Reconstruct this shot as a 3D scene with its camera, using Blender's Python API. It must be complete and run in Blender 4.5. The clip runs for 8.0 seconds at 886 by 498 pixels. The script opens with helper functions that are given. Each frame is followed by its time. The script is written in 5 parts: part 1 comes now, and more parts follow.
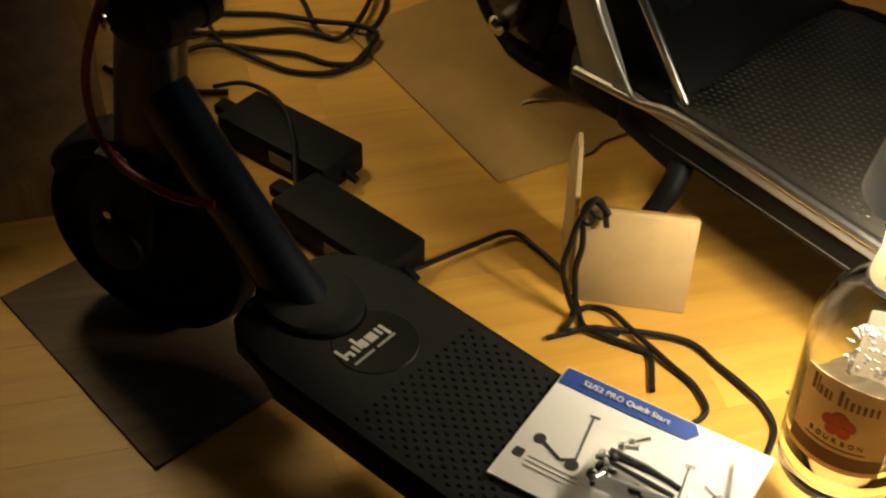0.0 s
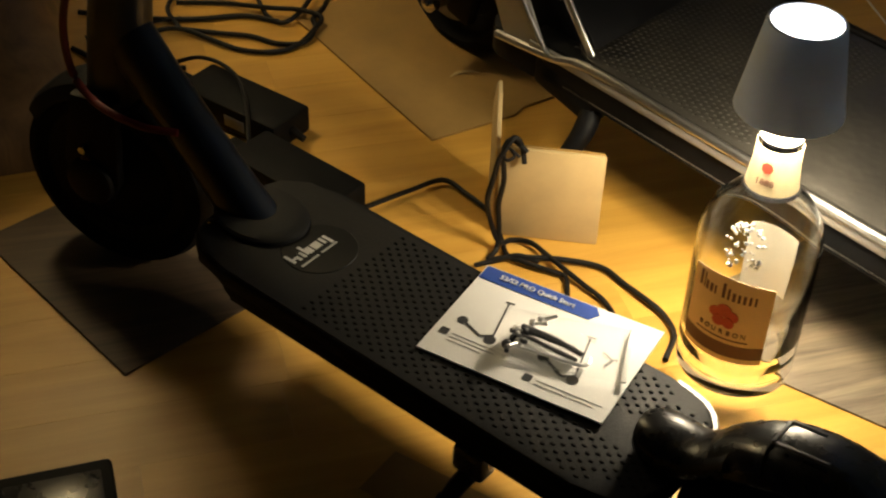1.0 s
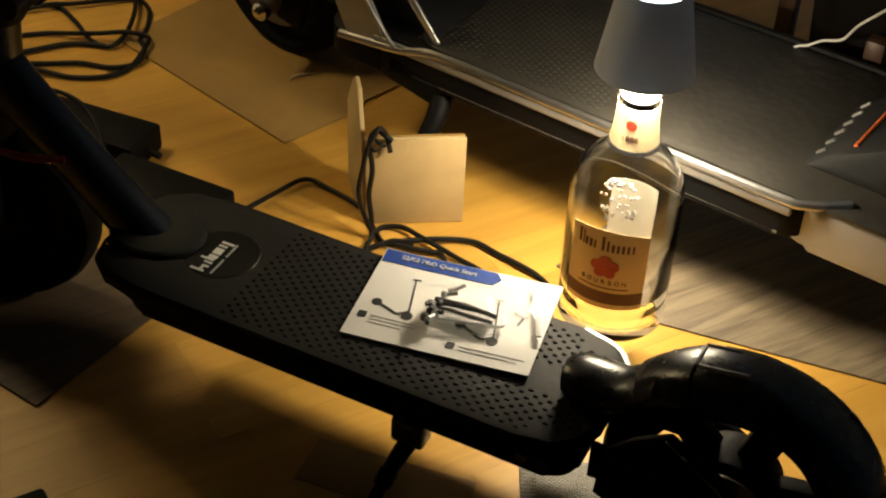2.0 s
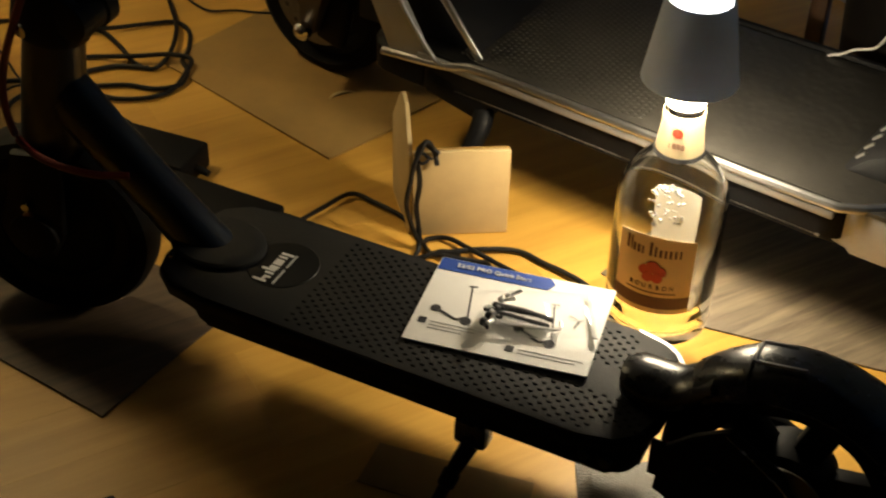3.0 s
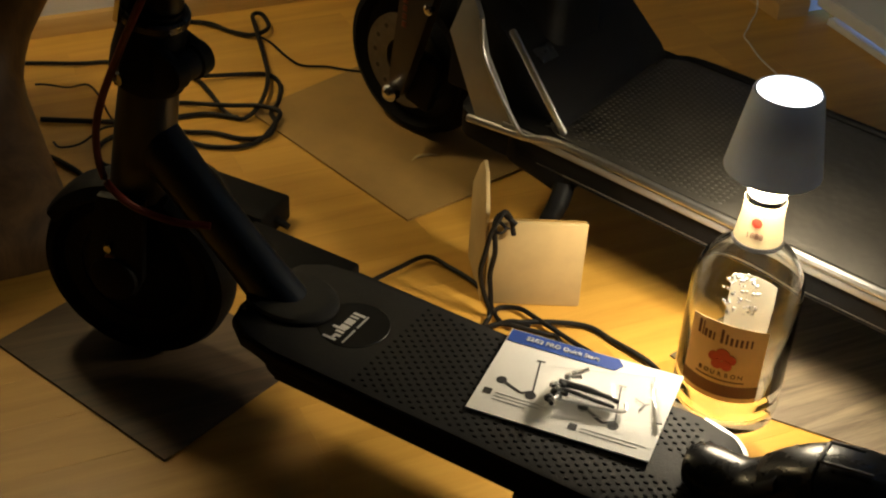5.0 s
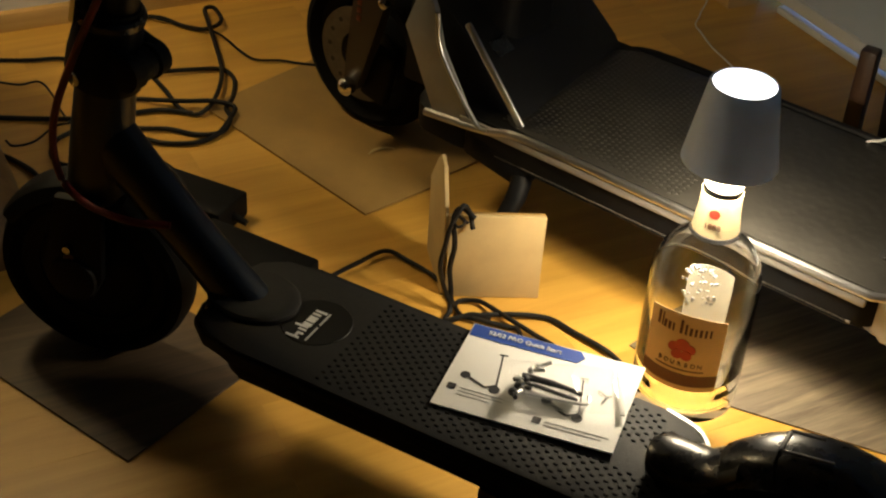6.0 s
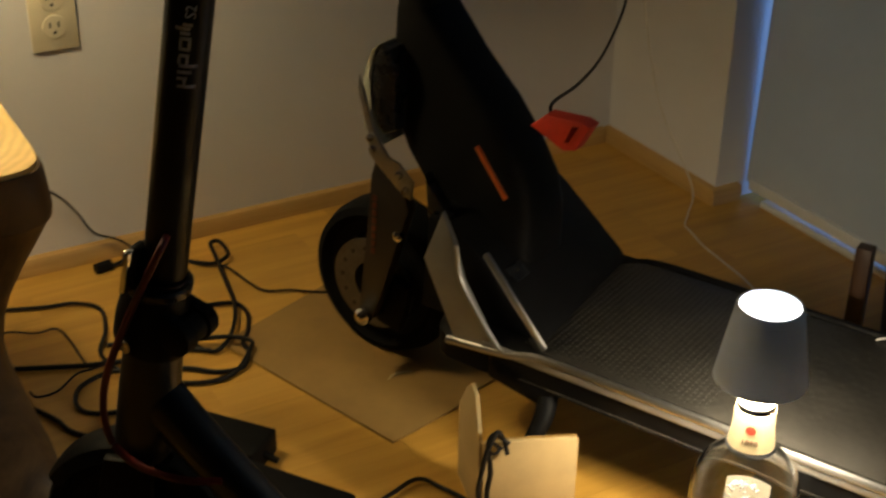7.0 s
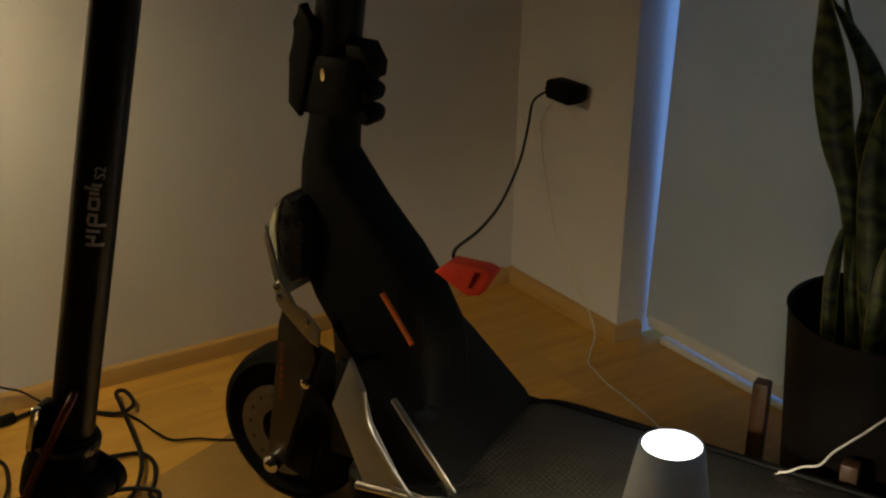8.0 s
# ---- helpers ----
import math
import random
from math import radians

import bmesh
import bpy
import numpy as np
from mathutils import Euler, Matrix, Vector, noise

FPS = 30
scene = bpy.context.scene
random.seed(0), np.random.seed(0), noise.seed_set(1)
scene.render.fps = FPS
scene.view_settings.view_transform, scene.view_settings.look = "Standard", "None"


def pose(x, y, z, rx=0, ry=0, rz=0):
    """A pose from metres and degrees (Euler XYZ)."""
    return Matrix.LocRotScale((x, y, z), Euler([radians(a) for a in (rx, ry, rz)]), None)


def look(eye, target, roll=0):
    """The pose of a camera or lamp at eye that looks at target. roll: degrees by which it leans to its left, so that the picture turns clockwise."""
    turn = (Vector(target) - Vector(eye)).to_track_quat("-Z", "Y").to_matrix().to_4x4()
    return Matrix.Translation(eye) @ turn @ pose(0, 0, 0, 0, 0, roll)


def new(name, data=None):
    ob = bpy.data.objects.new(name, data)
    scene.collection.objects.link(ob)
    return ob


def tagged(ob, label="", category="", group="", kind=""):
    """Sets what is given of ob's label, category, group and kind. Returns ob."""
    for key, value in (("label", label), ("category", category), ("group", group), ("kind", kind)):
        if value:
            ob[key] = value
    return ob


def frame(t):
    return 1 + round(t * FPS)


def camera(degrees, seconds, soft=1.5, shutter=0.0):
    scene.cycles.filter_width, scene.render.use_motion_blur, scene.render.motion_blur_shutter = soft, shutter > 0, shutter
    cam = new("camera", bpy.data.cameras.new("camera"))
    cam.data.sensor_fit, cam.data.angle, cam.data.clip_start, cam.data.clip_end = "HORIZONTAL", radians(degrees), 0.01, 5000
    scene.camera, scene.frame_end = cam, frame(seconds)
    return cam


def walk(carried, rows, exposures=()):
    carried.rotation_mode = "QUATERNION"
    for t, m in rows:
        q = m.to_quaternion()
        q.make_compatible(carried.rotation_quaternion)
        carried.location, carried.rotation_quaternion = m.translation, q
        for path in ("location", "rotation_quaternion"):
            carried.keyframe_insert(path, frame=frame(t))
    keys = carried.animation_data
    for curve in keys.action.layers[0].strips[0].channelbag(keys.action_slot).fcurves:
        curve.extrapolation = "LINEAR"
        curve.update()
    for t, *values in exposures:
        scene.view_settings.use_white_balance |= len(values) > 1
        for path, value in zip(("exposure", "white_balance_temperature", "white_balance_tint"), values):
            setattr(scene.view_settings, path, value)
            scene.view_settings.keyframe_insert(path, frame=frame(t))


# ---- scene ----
cam = camera(36.0, 8.0, soft=2.1, shutter=0.25)
PATH = [
    (0, (-1.122, -1.684, 0.875), (-0.735, -0.234, -0.448), 1.5),
    (0.2, (-1.126, -1.724, 0.877), (-0.729, -0.343, -0.366), 1.7),
    (0.5, (-1.123, -1.791, 0.881), (-0.673, -0.333, -0.411), 4.0),
    (0.7, (-1.135, -1.837, 0.881), (-0.675, -0.444, -0.327), 4.9),
    (1, (-1.153, -1.874, 0.885), (-0.69, -0.39, -0.373), 2.1),
    (1.2, (-1.175, -1.878, 0.885), (-0.736, -0.461, -0.301), 0.8),
    (1.5, (-1.204, -1.876, 0.886), (-0.587, -0.437, -0.358), 2.7),
    (1.6, (-1.220, -1.875, 0.886), (-0.562, -0.540, -0.295), 2.7),
    (1.7, (-1.239, -1.877, 0.89), (-0.482, -0.504, -0.353), 3.3),
    (2.8, (-1.336, -1.898, 0.915), (-0.532, -0.539, -0.313), 1.8),
    (3, (-1.341, -1.895, 0.913), (-0.554, -0.514, -0.301), 1.3),
    (3.5, (-1.354, -1.883, 0.928), (-0.675, -0.416, -0.249), 1.2),
    (4, (-1.353, -1.892, 0.926), (-0.661, -0.411, -0.226), 2.5),
    (4.2, (-1.35, -1.891, 0.922), (-0.631, -0.415, -0.221), 2.7),
    (5.3, (-1.340, -1.897, 0.928), (-0.665, -0.499, -0.167), 3.4),
    (5.5, (-1.344, -1.9, 0.926), (-0.622, -0.432, -0.225), 3.6),
    (6, (-1.349, -1.887, 0.936), (-0.577, -0.456, -0.228), 3.8),
    (6.1, (-1.354, -1.871, 0.946), (-0.622, -0.506, -0.154), 3.4),
    (6.2, (-1.363, -1.861, 0.953), (-0.627, -0.474, -0.117), 3.2),
    (6.3, (-1.370, -1.849, 0.964), (-0.633, -0.446, -0.084), 2.6),
    (6.4, (-1.378, -1.842, 0.975), (-0.635, -0.423, -0.047), 2.1),
    (6.5, (-1.388, -1.841, 0.981), (-0.597, -0.334, -0.069), 1.6),
    (6.7, (-1.400, -1.837, 0.993), (-0.642, -0.393, 0.018), 0.4),
    (7, (-1.419, -1.851, 1.004), (-0.536, -0.325, 0.06), 0.7),
    (7.2, (-1.433, -1.852, 1.004), (-0.512, -0.425, 0.152), 1.3),
    (7.3, (-1.435, -1.853, 1.008), (-0.494, -0.427, 0.177), 1.3),
    (7.5, (-1.429, -1.862, 1.015), (-0.382, -0.376, 0.181), 1.6),
    (7.7, (-1.434, -1.863, 1.020), (-0.440, -0.430, 0.266), 2.1),
    (8, (-1.43, -1.867, 1.027), (-0.387, -0.34, 0.264), 1.3),
]
scene.view_settings.exposure = 0.0
walk(cam, [(t, look(eye, target, roll)) for t, eye, target, roll in PATH])

# ---------------------------------------------------------------- light
sky_world = bpy.data.worlds.new("dusk")
sky_world.use_nodes = True
scene.world = sky_world
wn = sky_world.node_tree
sky = wn.nodes.new("ShaderNodeTexSky")
sky.sky_type = "NISHITA"
sky.sun_disc = False
sky.sun_elevation = radians(2.0)
sky.sun_rotation = radians(200)
wn.links.new(sky.outputs[0], wn.nodes["Background"].inputs[0])
wn.nodes["Background"].inputs[1].default_value = 0.06


def lamp(name, kind, energy, color, m, **kw):
    data = bpy.data.lights.new(name, kind)
    data.energy, data.color = energy, color
    for k, v in kw.items():
        if k == "size":
            data.shadow_soft_size = v
        elif k == "square":
            data.size = v
        elif k == "cone":
            data.spot_size, data.spot_blend = radians(v[0]), v[1]
    ob = new(name, data)
    ob.matrix_world = m
    return ob


BOT = (-0.609, -1.059)
WARM = (1.0, 0.85, 0.60)
# the downward light of the bottle lamp, in the mouth of its shade
led = lamp("bottle_lamp_led", "AREA", 4.5, WARM, pose(BOT[0], BOT[1], 0.2835), square=0.072)
led.data.shape = "DISK"
# dusk coming in round the blind
lamp("dusk_window", "AREA", 2.7, (0.85, 0.90, 1.0), pose(0.16, -1.2, 1.1, 0, 90, 0), square=1.8)


# ---------------------------------------------------------------- materials
def nodes_of(name):
    m = bpy.data.materials.new(name)
    m.use_nodes = True
    return m, m.node_tree, m.node_tree.nodes["Principled BSDF"]


def add(nt, kind, **kw):
    n = nt.nodes.new("ShaderNode" + kind)
    for k, v in kw.items():
        n.inputs[k.replace("_", " ")].default_value = v
    return n


def plain(name, color, rough=0.5, metal=0.0, grain=60.0, vary=0.25, bump=0.15, fine=600.0, spec=0.5, coat=0.0, dust=0.0):
    """A surface with blotches, fine grain and light relief."""
    m, nt, b = nodes_of(name)
    tc = add(nt, "TexCoord")
    big = add(nt, "TexNoise", Scale=grain, Detail=5.0, Roughness=0.6)
    small = add(nt, "TexNoise", Scale=fine, Detail=3.0)
    for n in (big, small):
        nt.links.new(tc.outputs["Object"], n.inputs["Vector"])
    ramp = nt.nodes.new("ShaderNodeValToRGB")
    lo, hi = [c * (1 - vary) for c in color], [min(1, c * (1 + vary)) + dust for c in color]
    ramp.color_ramp.elements[0].color, ramp.color_ramp.elements[1].color = (*lo, 1), (*hi, 1)
    ramp.color_ramp.elements[0].position, ramp.color_ramp.elements[1].position = 0.3, 0.75
    nt.links.new(big.outputs["Fac"], ramp.inputs["Fac"])
    nt.links.new(ramp.outputs["Color"], b.inputs["Base Color"])
    mr = add(nt, "MapRange")
    mr.inputs["To Min"].default_value, mr.inputs["To Max"].default_value = max(0.02, rough - 0.1), min(1, rough + 0.12)
    nt.links.new(big.outputs["Fac"], mr.inputs["Value"])
    nt.links.new(mr.outputs[0], b.inputs["Roughness"])
    bp = add(nt, "Bump", Strength=bump, Distance=0.001)
    nt.links.new(small.outputs["Fac"], bp.inputs["Height"])
    nt.links.new(bp.outputs["Normal"], b.inputs["Normal"])
    b.inputs["Metallic"].default_value = metal
    b.inputs["Specular IOR Level"].default_value = spec
    b.inputs["Coat Weight"].default_value = coat
    return m


def wood(name, light, dark, scale=(3.0, 40.0, 40.0), rough=0.4, random_tone=0.0, rings=0.0, coat=0.0, turn=0.0):
    """Stretched grain along the local x axis, with a tone of its own for each piece."""
    m, nt, b = nodes_of(name)
    tc = add(nt, "TexCoord")
    info = add(nt, "ObjectInfo")
    shift = add(nt, "VectorMath")
    shift.operation = "ADD"
    sc = add(nt, "VectorMath")
    sc.operation = "SCALE"
    sc.inputs[0].default_value = (37.0, 17.0, 5.0)
    nt.links.new(info.outputs["Random"], sc.inputs["Scale"])
    nt.links.new(tc.outputs["Object"], shift.inputs[0])
    nt.links.new(sc.outputs[0], shift.inputs[1])
    mp = add(nt, "Mapping", Scale=scale)
    mp.inputs["Rotation"].default_value = (0, 0, radians(turn))
    nt.links.new(shift.outputs[0], mp.inputs["Vector"])
    n1 = add(nt, "TexNoise", Scale=1.0, Detail=8.0, Roughness=0.65, Distortion=0.6)
    n2 = add(nt, "TexNoise", Scale=9.0, Detail=3.0)
    nt.links.new(mp.outputs[0], n1.inputs["Vector"])
    nt.links.new(mp.outputs[0], n2.inputs["Vector"])
    ramp = nt.nodes.new("ShaderNodeValToRGB")
    ramp.color_ramp.elements[0].color, ramp.color_ramp.elements[1].color = (*dark, 1), (*light, 1)
    ramp.color_ramp.elements[0].position, ramp.color_ramp.elements[1].position = 0.32, 0.68
    nt.links.new(n1.outputs["Fac"], ramp.inputs["Fac"])
    out = ramp.outputs["Color"]
    if rings:
        wv = add(nt, "TexWave", Scale=rings, Distortion=3.0, Detail=3.0)
        wv.wave_type = "RINGS"
        wv.rings_direction = "Z"
        nt.links.new(tc.outputs["Object"], wv.inputs["Vector"])
        mx = add(nt, "Mix")
        mx.data_type, mx.blend_type = "RGBA", "MULTIPLY"
        mx.inputs["Factor"].default_value = 0.14
        nt.links.new(out, mx.inputs["A"])
        nt.links.new(wv.outputs["Color"], mx.inputs["B"])
        out = mx.outputs["Result"]
    if random_tone:
        hs = add(nt, "HueSaturation")
        mr = add(nt, "MapRange")
        mr.inputs["To Min"].default_value, mr.inputs["To Max"].default_value = 1 - random_tone, 1 + random_tone
        nt.links.new(info.outputs["Random"], mr.inputs["Value"])
        nt.links.new(mr.outputs[0], hs.inputs["Value"])
        nt.links.new(out, hs.inputs["Color"])
        out = hs.outputs["Color"]
    nt.links.new(out, b.inputs["Base Color"])
    mr2 = add(nt, "MapRange")
    mr2.inputs["To Min"].default_value, mr2.inputs["To Max"].default_value = rough - 0.08, rough + 0.12
    nt.links.new(n1.outputs["Fac"], mr2.inputs["Value"])
    nt.links.new(mr2.outputs[0], b.inputs["Roughness"])
    bp = add(nt, "Bump", Strength=0.12, Distance=0.001)
    nt.links.new(n2.outputs["Fac"], bp.inputs["Height"])
    nt.links.new(bp.outputs["Normal"], b.inputs["Normal"])
    b.inputs["Coat Weight"].default_value = coat
    return m


def glow(name, color, strength):
    m, nt, b = nodes_of(name)
    b.inputs["Base Color"].default_value = (*color, 1)
    b.inputs["Emission Color"].default_value = (*color, 1)
    b.inputs["Emission Strength"].default_value = strength
    return m


def clear(name, color, rough=0.0, ior=1.45):
    m, nt, b = nodes_of(name)
    b.inputs["Base Color"].default_value = (*color, 1)
    b.inputs["Transmission Weight"].default_value = 1.0
    b.inputs["Roughness"].default_value = rough
    b.inputs["IOR"].default_value = ior
    return m


M_WALL = plain("wall_paint", (0.74, 0.74, 0.77), 0.75, grain=3.0, vary=0.05, fine=250, bump=0.12)
M_FLOOR = wood("floor_beech", (0.63, 0.36, 0.070), (0.48, 0.258, 0.042), (2.2, 30.0, 30.0), 0.42, 0.09)
M_FLOOR.node_tree.nodes["Principled BSDF"].inputs["Specular IOR Level"].default_value = 0.4
M_BASE = wood("baseboard_beech", (0.60, 0.39, 0.14), (0.48, 0.29, 0.09), (3.0, 50.0, 50.0), 0.4)
M_BLIND = plain("blind_fabric", (0.62, 0.64, 0.66), 0.85, grain=5.0, vary=0.08, fine=900, bump=0.2)
# daylight soaks through the blind's cloth
nt = M_BLIND.node_tree
soak = add(nt, "BsdfTranslucent", Color=(0.74, 0.60, 0.42, 1.0))
blend = add(nt, "MixShader", Fac=0.35)
nt.links.new(nt.nodes["Principled BSDF"].outputs[0], blend.inputs[1])
nt.links.new(soak.outputs[0], blend.inputs[2])
nt.links.new(blend.outputs[0], nt.nodes["Material Output"].inputs["Surface"])
M_FRAME = plain("window_frame_paint", (0.70, 0.70, 0.70), 0.45, grain=8.0, vary=0.06)
M_BLACK = plain("black_plastic", (0.0038, 0.0038, 0.0042), 0.58, grain=40.0, vary=0.3, fine=900, spec=0.13)
M_GLOSS = plain("gloss_black_plastic", (0.006, 0.006, 0.007), 0.27, grain=60.0, vary=0.3, bump=0.05)
M_RUBBER = plain("deck_rubber", (0.007, 0.007, 0.0075), 0.66, grain=30.0, vary=0.35, fine=700, bump=0.3, spec=0.3)
M_TYRE = plain("tyre_rubber", (0.003, 0.003, 0.003), 0.85, spec=0.14, grain=50.0, vary=0.3, fine=500, bump=0.4)
M_TUBE = plain("dark_blue_grey_paint", (0.007, 0.010, 0.017), 0.33, grain=20.0, vary=0.15, bump=0.04, spec=0.45)
M_STEM = plain("black_stem_paint", (0.005, 0.005, 0.005), 0.4, spec=0.22, grain=15.0, vary=0.2, bump=0.04)
M_ALLOY = plain("brushed_aluminium", (0.55, 0.54, 0.52), 0.34, 1.0, grain=90.0, vary=0.1, bump=0.06)
M_SILVER = plain("silver_paint", (0.30, 0.295, 0.28), 0.4, 0.5, grain=25.0, vary=0.12, bump=0.05)
M_ARM = plain("dark_bronze_paint", (0.028, 0.021, 0.016), 0.4, grain=30.0, vary=0.2)
M_DISC = plain("dull_steel_disc", (0.16, 0.15, 0.13), 0.42, 0.85, grain=80.0, vary=0.2)
M_UNSEEN = plain("unseen_dark_umber", (0.14, 0.12, 0.10), 0.8, grain=4.0, vary=0.1)
M_CHROME = plain("chrome", (0.75, 0.75, 0.76), 0.12, 1.0, grain=60.0, vary=0.06, bump=0.02)
M_ZINC = plain("bright_zinc", (0.85, 0.85, 0.86), 0.32, 0.7, grain=120.0, vary=0.1)
M_BOLT = plain("steel", (0.45, 0.45, 0.46), 0.25, 1.0, grain=120.0, vary=0.15)
M_RED = plain("red_rubber", (0.62, 0.045, 0.02), 0.5, grain=60.0, vary=0.15)
M_REDCABLE = plain("red_cable", (0.13, 0.008, 0.008), 0.45, grain=60.0, vary=0.2)
M_ORANGE = plain("orange_reflector", (0.62, 0.14, 0.03), 0.3, grain=80.0, vary=0.2)
M_AMBER = plain("amber_reflector", (0.10, 0.022, 0.008), 0.3, grain=80.0, vary=0.25)
M_CABLE = plain("black_cable", (0.005, 0.0045, 0.0045), 0.55, spec=0.25, grain=80.0, vary=0.2)
M_WHITECORD = plain("white_cord", (0.68, 0.66, 0.62), 0.5, grain=80.0, vary=0.1)
M_CARD = plain("brown_cardboard", (0.50, 0.375, 0.18), 0.8, grain=25.0, vary=0.10, fine=400, bump=0.2)
M_CARDMAT = plain("grey_brown_card", (0.31, 0.185, 0.050), 0.7, grain=14.0, vary=0.16, fine=350, bump=0.2)
M_PAPER = plain("white_paper", (0.80, 0.79, 0.77), 0.55, grain=20.0, vary=0.03, bump=0.04)
M_PALEPRINT = plain("pale_print", (0.66, 0.66, 0.70), 0.5, grain=40.0, vary=0.1, bump=0.02)
M_SHELL = plain("pale_green_white_plastic", (0.40, 0.40, 0.33), 0.5, grain=30.0, vary=0.08)
M_BLUE = plain("blue_print", (0.02, 0.06, 0.30), 0.5, grain=20.0, vary=0.1, bump=0.03)
M_INK = plain("dark_ink", (0.03, 0.03, 0.035), 0.5, grain=40.0, vary=0.2, bump=0.02)
M_GREYINK = plain("grey_ink", (0.45, 0.45, 0.45), 0.55, grain=40.0, vary=0.1, bump=0.02)
M_WHITEINK = plain("white_print", (0.70, 0.70, 0.70), 0.5, grain=40.0, vary=0.08, bump=0.02)
M_GREYPRINT = plain("grey_print", (0.20, 0.20, 0.21), 0.5, grain=40.0, vary=0.1, bump=0.02)
M_SHADE = plain("grey_shade_paint", (0.60, 0.68, 0.80), 0.5, grain=30.0, vary=0.06, bump=0.05)
M_SHADEIN = plain("white_shade_lining", (0.82, 0.81, 0.78), 0.5, grain=30.0, vary=0.03, bump=0.02)
# slight translucency added to the metal shade to lighten its outside
nt = M_SHADE.node_tree
soak = add(nt, "BsdfTranslucent", Color=(0.62, 0.72, 0.86, 1.0))
blend = add(nt, "MixShader", Fac=0.06)
nt.links.new(nt.nodes["Principled BSDF"].outputs[0], blend.inputs[1])
nt.links.new(soak.outputs[0], blend.inputs[2])
nt.links.new(blend.outputs[0], nt.nodes["Material Output"].inputs["Surface"])
M_GLASS = clear("clear_glass", (0.98, 0.985, 0.97), ior=1.38)
M_BAG = clear("clear_plastic_film", (1.0, 1.0, 1.0), 0.05, 1.35)
M_BAG.node_tree.nodes["Principled BSDF"].inputs["Alpha"].default_value = 0.62
M_CRESTGLINT = plain("relief_glint", (0.86, 0.86, 0.84), 0.08, 0.55, grain=60.0, vary=0.04, bump=0.02)
M_LABEL = plain("tan_label", (0.74, 0.53, 0.31), 0.6, grain=40.0, vary=0.06, bump=0.05)
M_LABELBACK = plain("back_label", (0.52, 0.50, 0.42), 0.6, grain=40.0, vary=0.06, bump=0.05)
M_CREAM = plain("cream_label", (0.40, 0.33, 0.19), 0.6, grain=40.0, vary=0.05, bump=0.05)
M_BROWN = plain("brown_print", (0.11, 0.035, 0.018), 0.55, grain=40.0, vary=0.1, bump=0.02)
M_ROSE = plain("red_print", (0.50, 0.05, 0.025), 0.55, grain=60.0, vary=0.15, bump=0.02)
M_GLOWTOP = glow("lamp_diffuser", (1.0, 0.97, 0.92), 9.0)
M_GLOWRING = glow("lamp_lower_diffuser", WARM, 22.0)
M_BULB = glow("lamp_globe", (1.0, 0.80, 0.44), 58.0)
M_LAMPSHADE = plain("lampshade_fabric", (0.42, 0.36, 0.26), 0.85, grain=60.0, vary=0.08, fine=700, bump=0.2)
nt = M_LAMPSHADE.node_tree
soak = add(nt, "BsdfTranslucent", Color=(0.50, 0.40, 0.28, 1.0))
blend = add(nt, "MixShader", Fac=0.26)
nt.links.new(nt.nodes["Principled BSDF"].outputs[0], blend.inputs[1])
nt.links.new(soak.outputs[0], blend.inputs[2])
nt.links.new(blend.outputs[0], nt.nodes["Material Output"].inputs["Surface"])
# stool colours carry light: body darkened for shade, seat raised for lamplight
M_STOOLSHADED = wood("teak_root_wood_shaded", (0.20, 0.115, 0.045), (0.035, 0.019, 0.008), (16.0, 16.0, 3.5), 0.5, rings=14.0)
M_STOOLTOPLIT = wood("teak_end_grain_lit", (0.86, 0.64, 0.28), (0.72, 0.48, 0.18), (8.0, 8.0, 8.0), 0.45, rings=26.0)
M_HEART = wood("teak_heartwood", (0.24, 0.085, 0.03), (0.13, 0.04, 0.015), (12.0, 12.0, 12.0), 0.45, rings=50.0)
M_RUG = wood("grey_brown_board", (0.115, 0.075, 0.042), (0.048, 0.031, 0.017), (5.0, 90.0, 30.0), 0.6, turn=63)
M_RIB = wood("ribbed_grey_board", (0.25, 0.195, 0.125), (0.075, 0.056, 0.034), (5.0, 75.0, 30.0), 0.6, turn=-48)
M_POT = plain("dark_brown_pot", (0.006, 0.0045, 0.004), 0.6, grain=25.0, vary=0.25, spec=0.2)
M_SOIL = plain("potting_soil", (0.03, 0.02, 0.013), 0.95, grain=120.0, vary=0.5, fine=200, bump=1.0)
M_STAND = wood("walnut_stand", (0.10, 0.05, 0.025), (0.05, 0.022, 0.010), (30.0, 30.0, 3.0), 0.4)
M_PLATE = plain("almond_plate", (0.72, 0.66, 0.50), 0.4, grain=30.0, vary=0.03, bump=0.02)
M_DARKHOLE = plain("socket_dark", (0.03, 0.025, 0.02), 0.6)
M_WEAVE = plain("grey_woven_cloth", (0.46, 0.44, 0.40), 0.9, grain=90.0, vary=0.25, fine=420, bump=1.0)
# over-and-under threads of the cloth
nt = M_WEAVE.node_tree
tc = add(nt, "TexCoord")
weave = add(nt, "TexBrick", Scale=110.0, Color1=(0.52, 0.50, 0.45, 1.0), Color2=(0.38, 0.36, 0.32, 1.0), Mortar=(0.12, 0.11, 0.10, 1.0))
weave.inputs["Mortar Size"].default_value = 0.06
nt.links.new(tc.outputs["Object"], weave.inputs["Vector"])
nt.links.new(weave.outputs["Color"], nt.nodes["Principled BSDF"].inputs["Base Color"])
M_SKYGLOW = glow("dusk_sky", (0.045, 0.25, 0.66), 1.3)
M_TAIL = plain("tail_light_red", (0.14, 0.008, 0.008), 0.2, grain=60.0, vary=0.2)



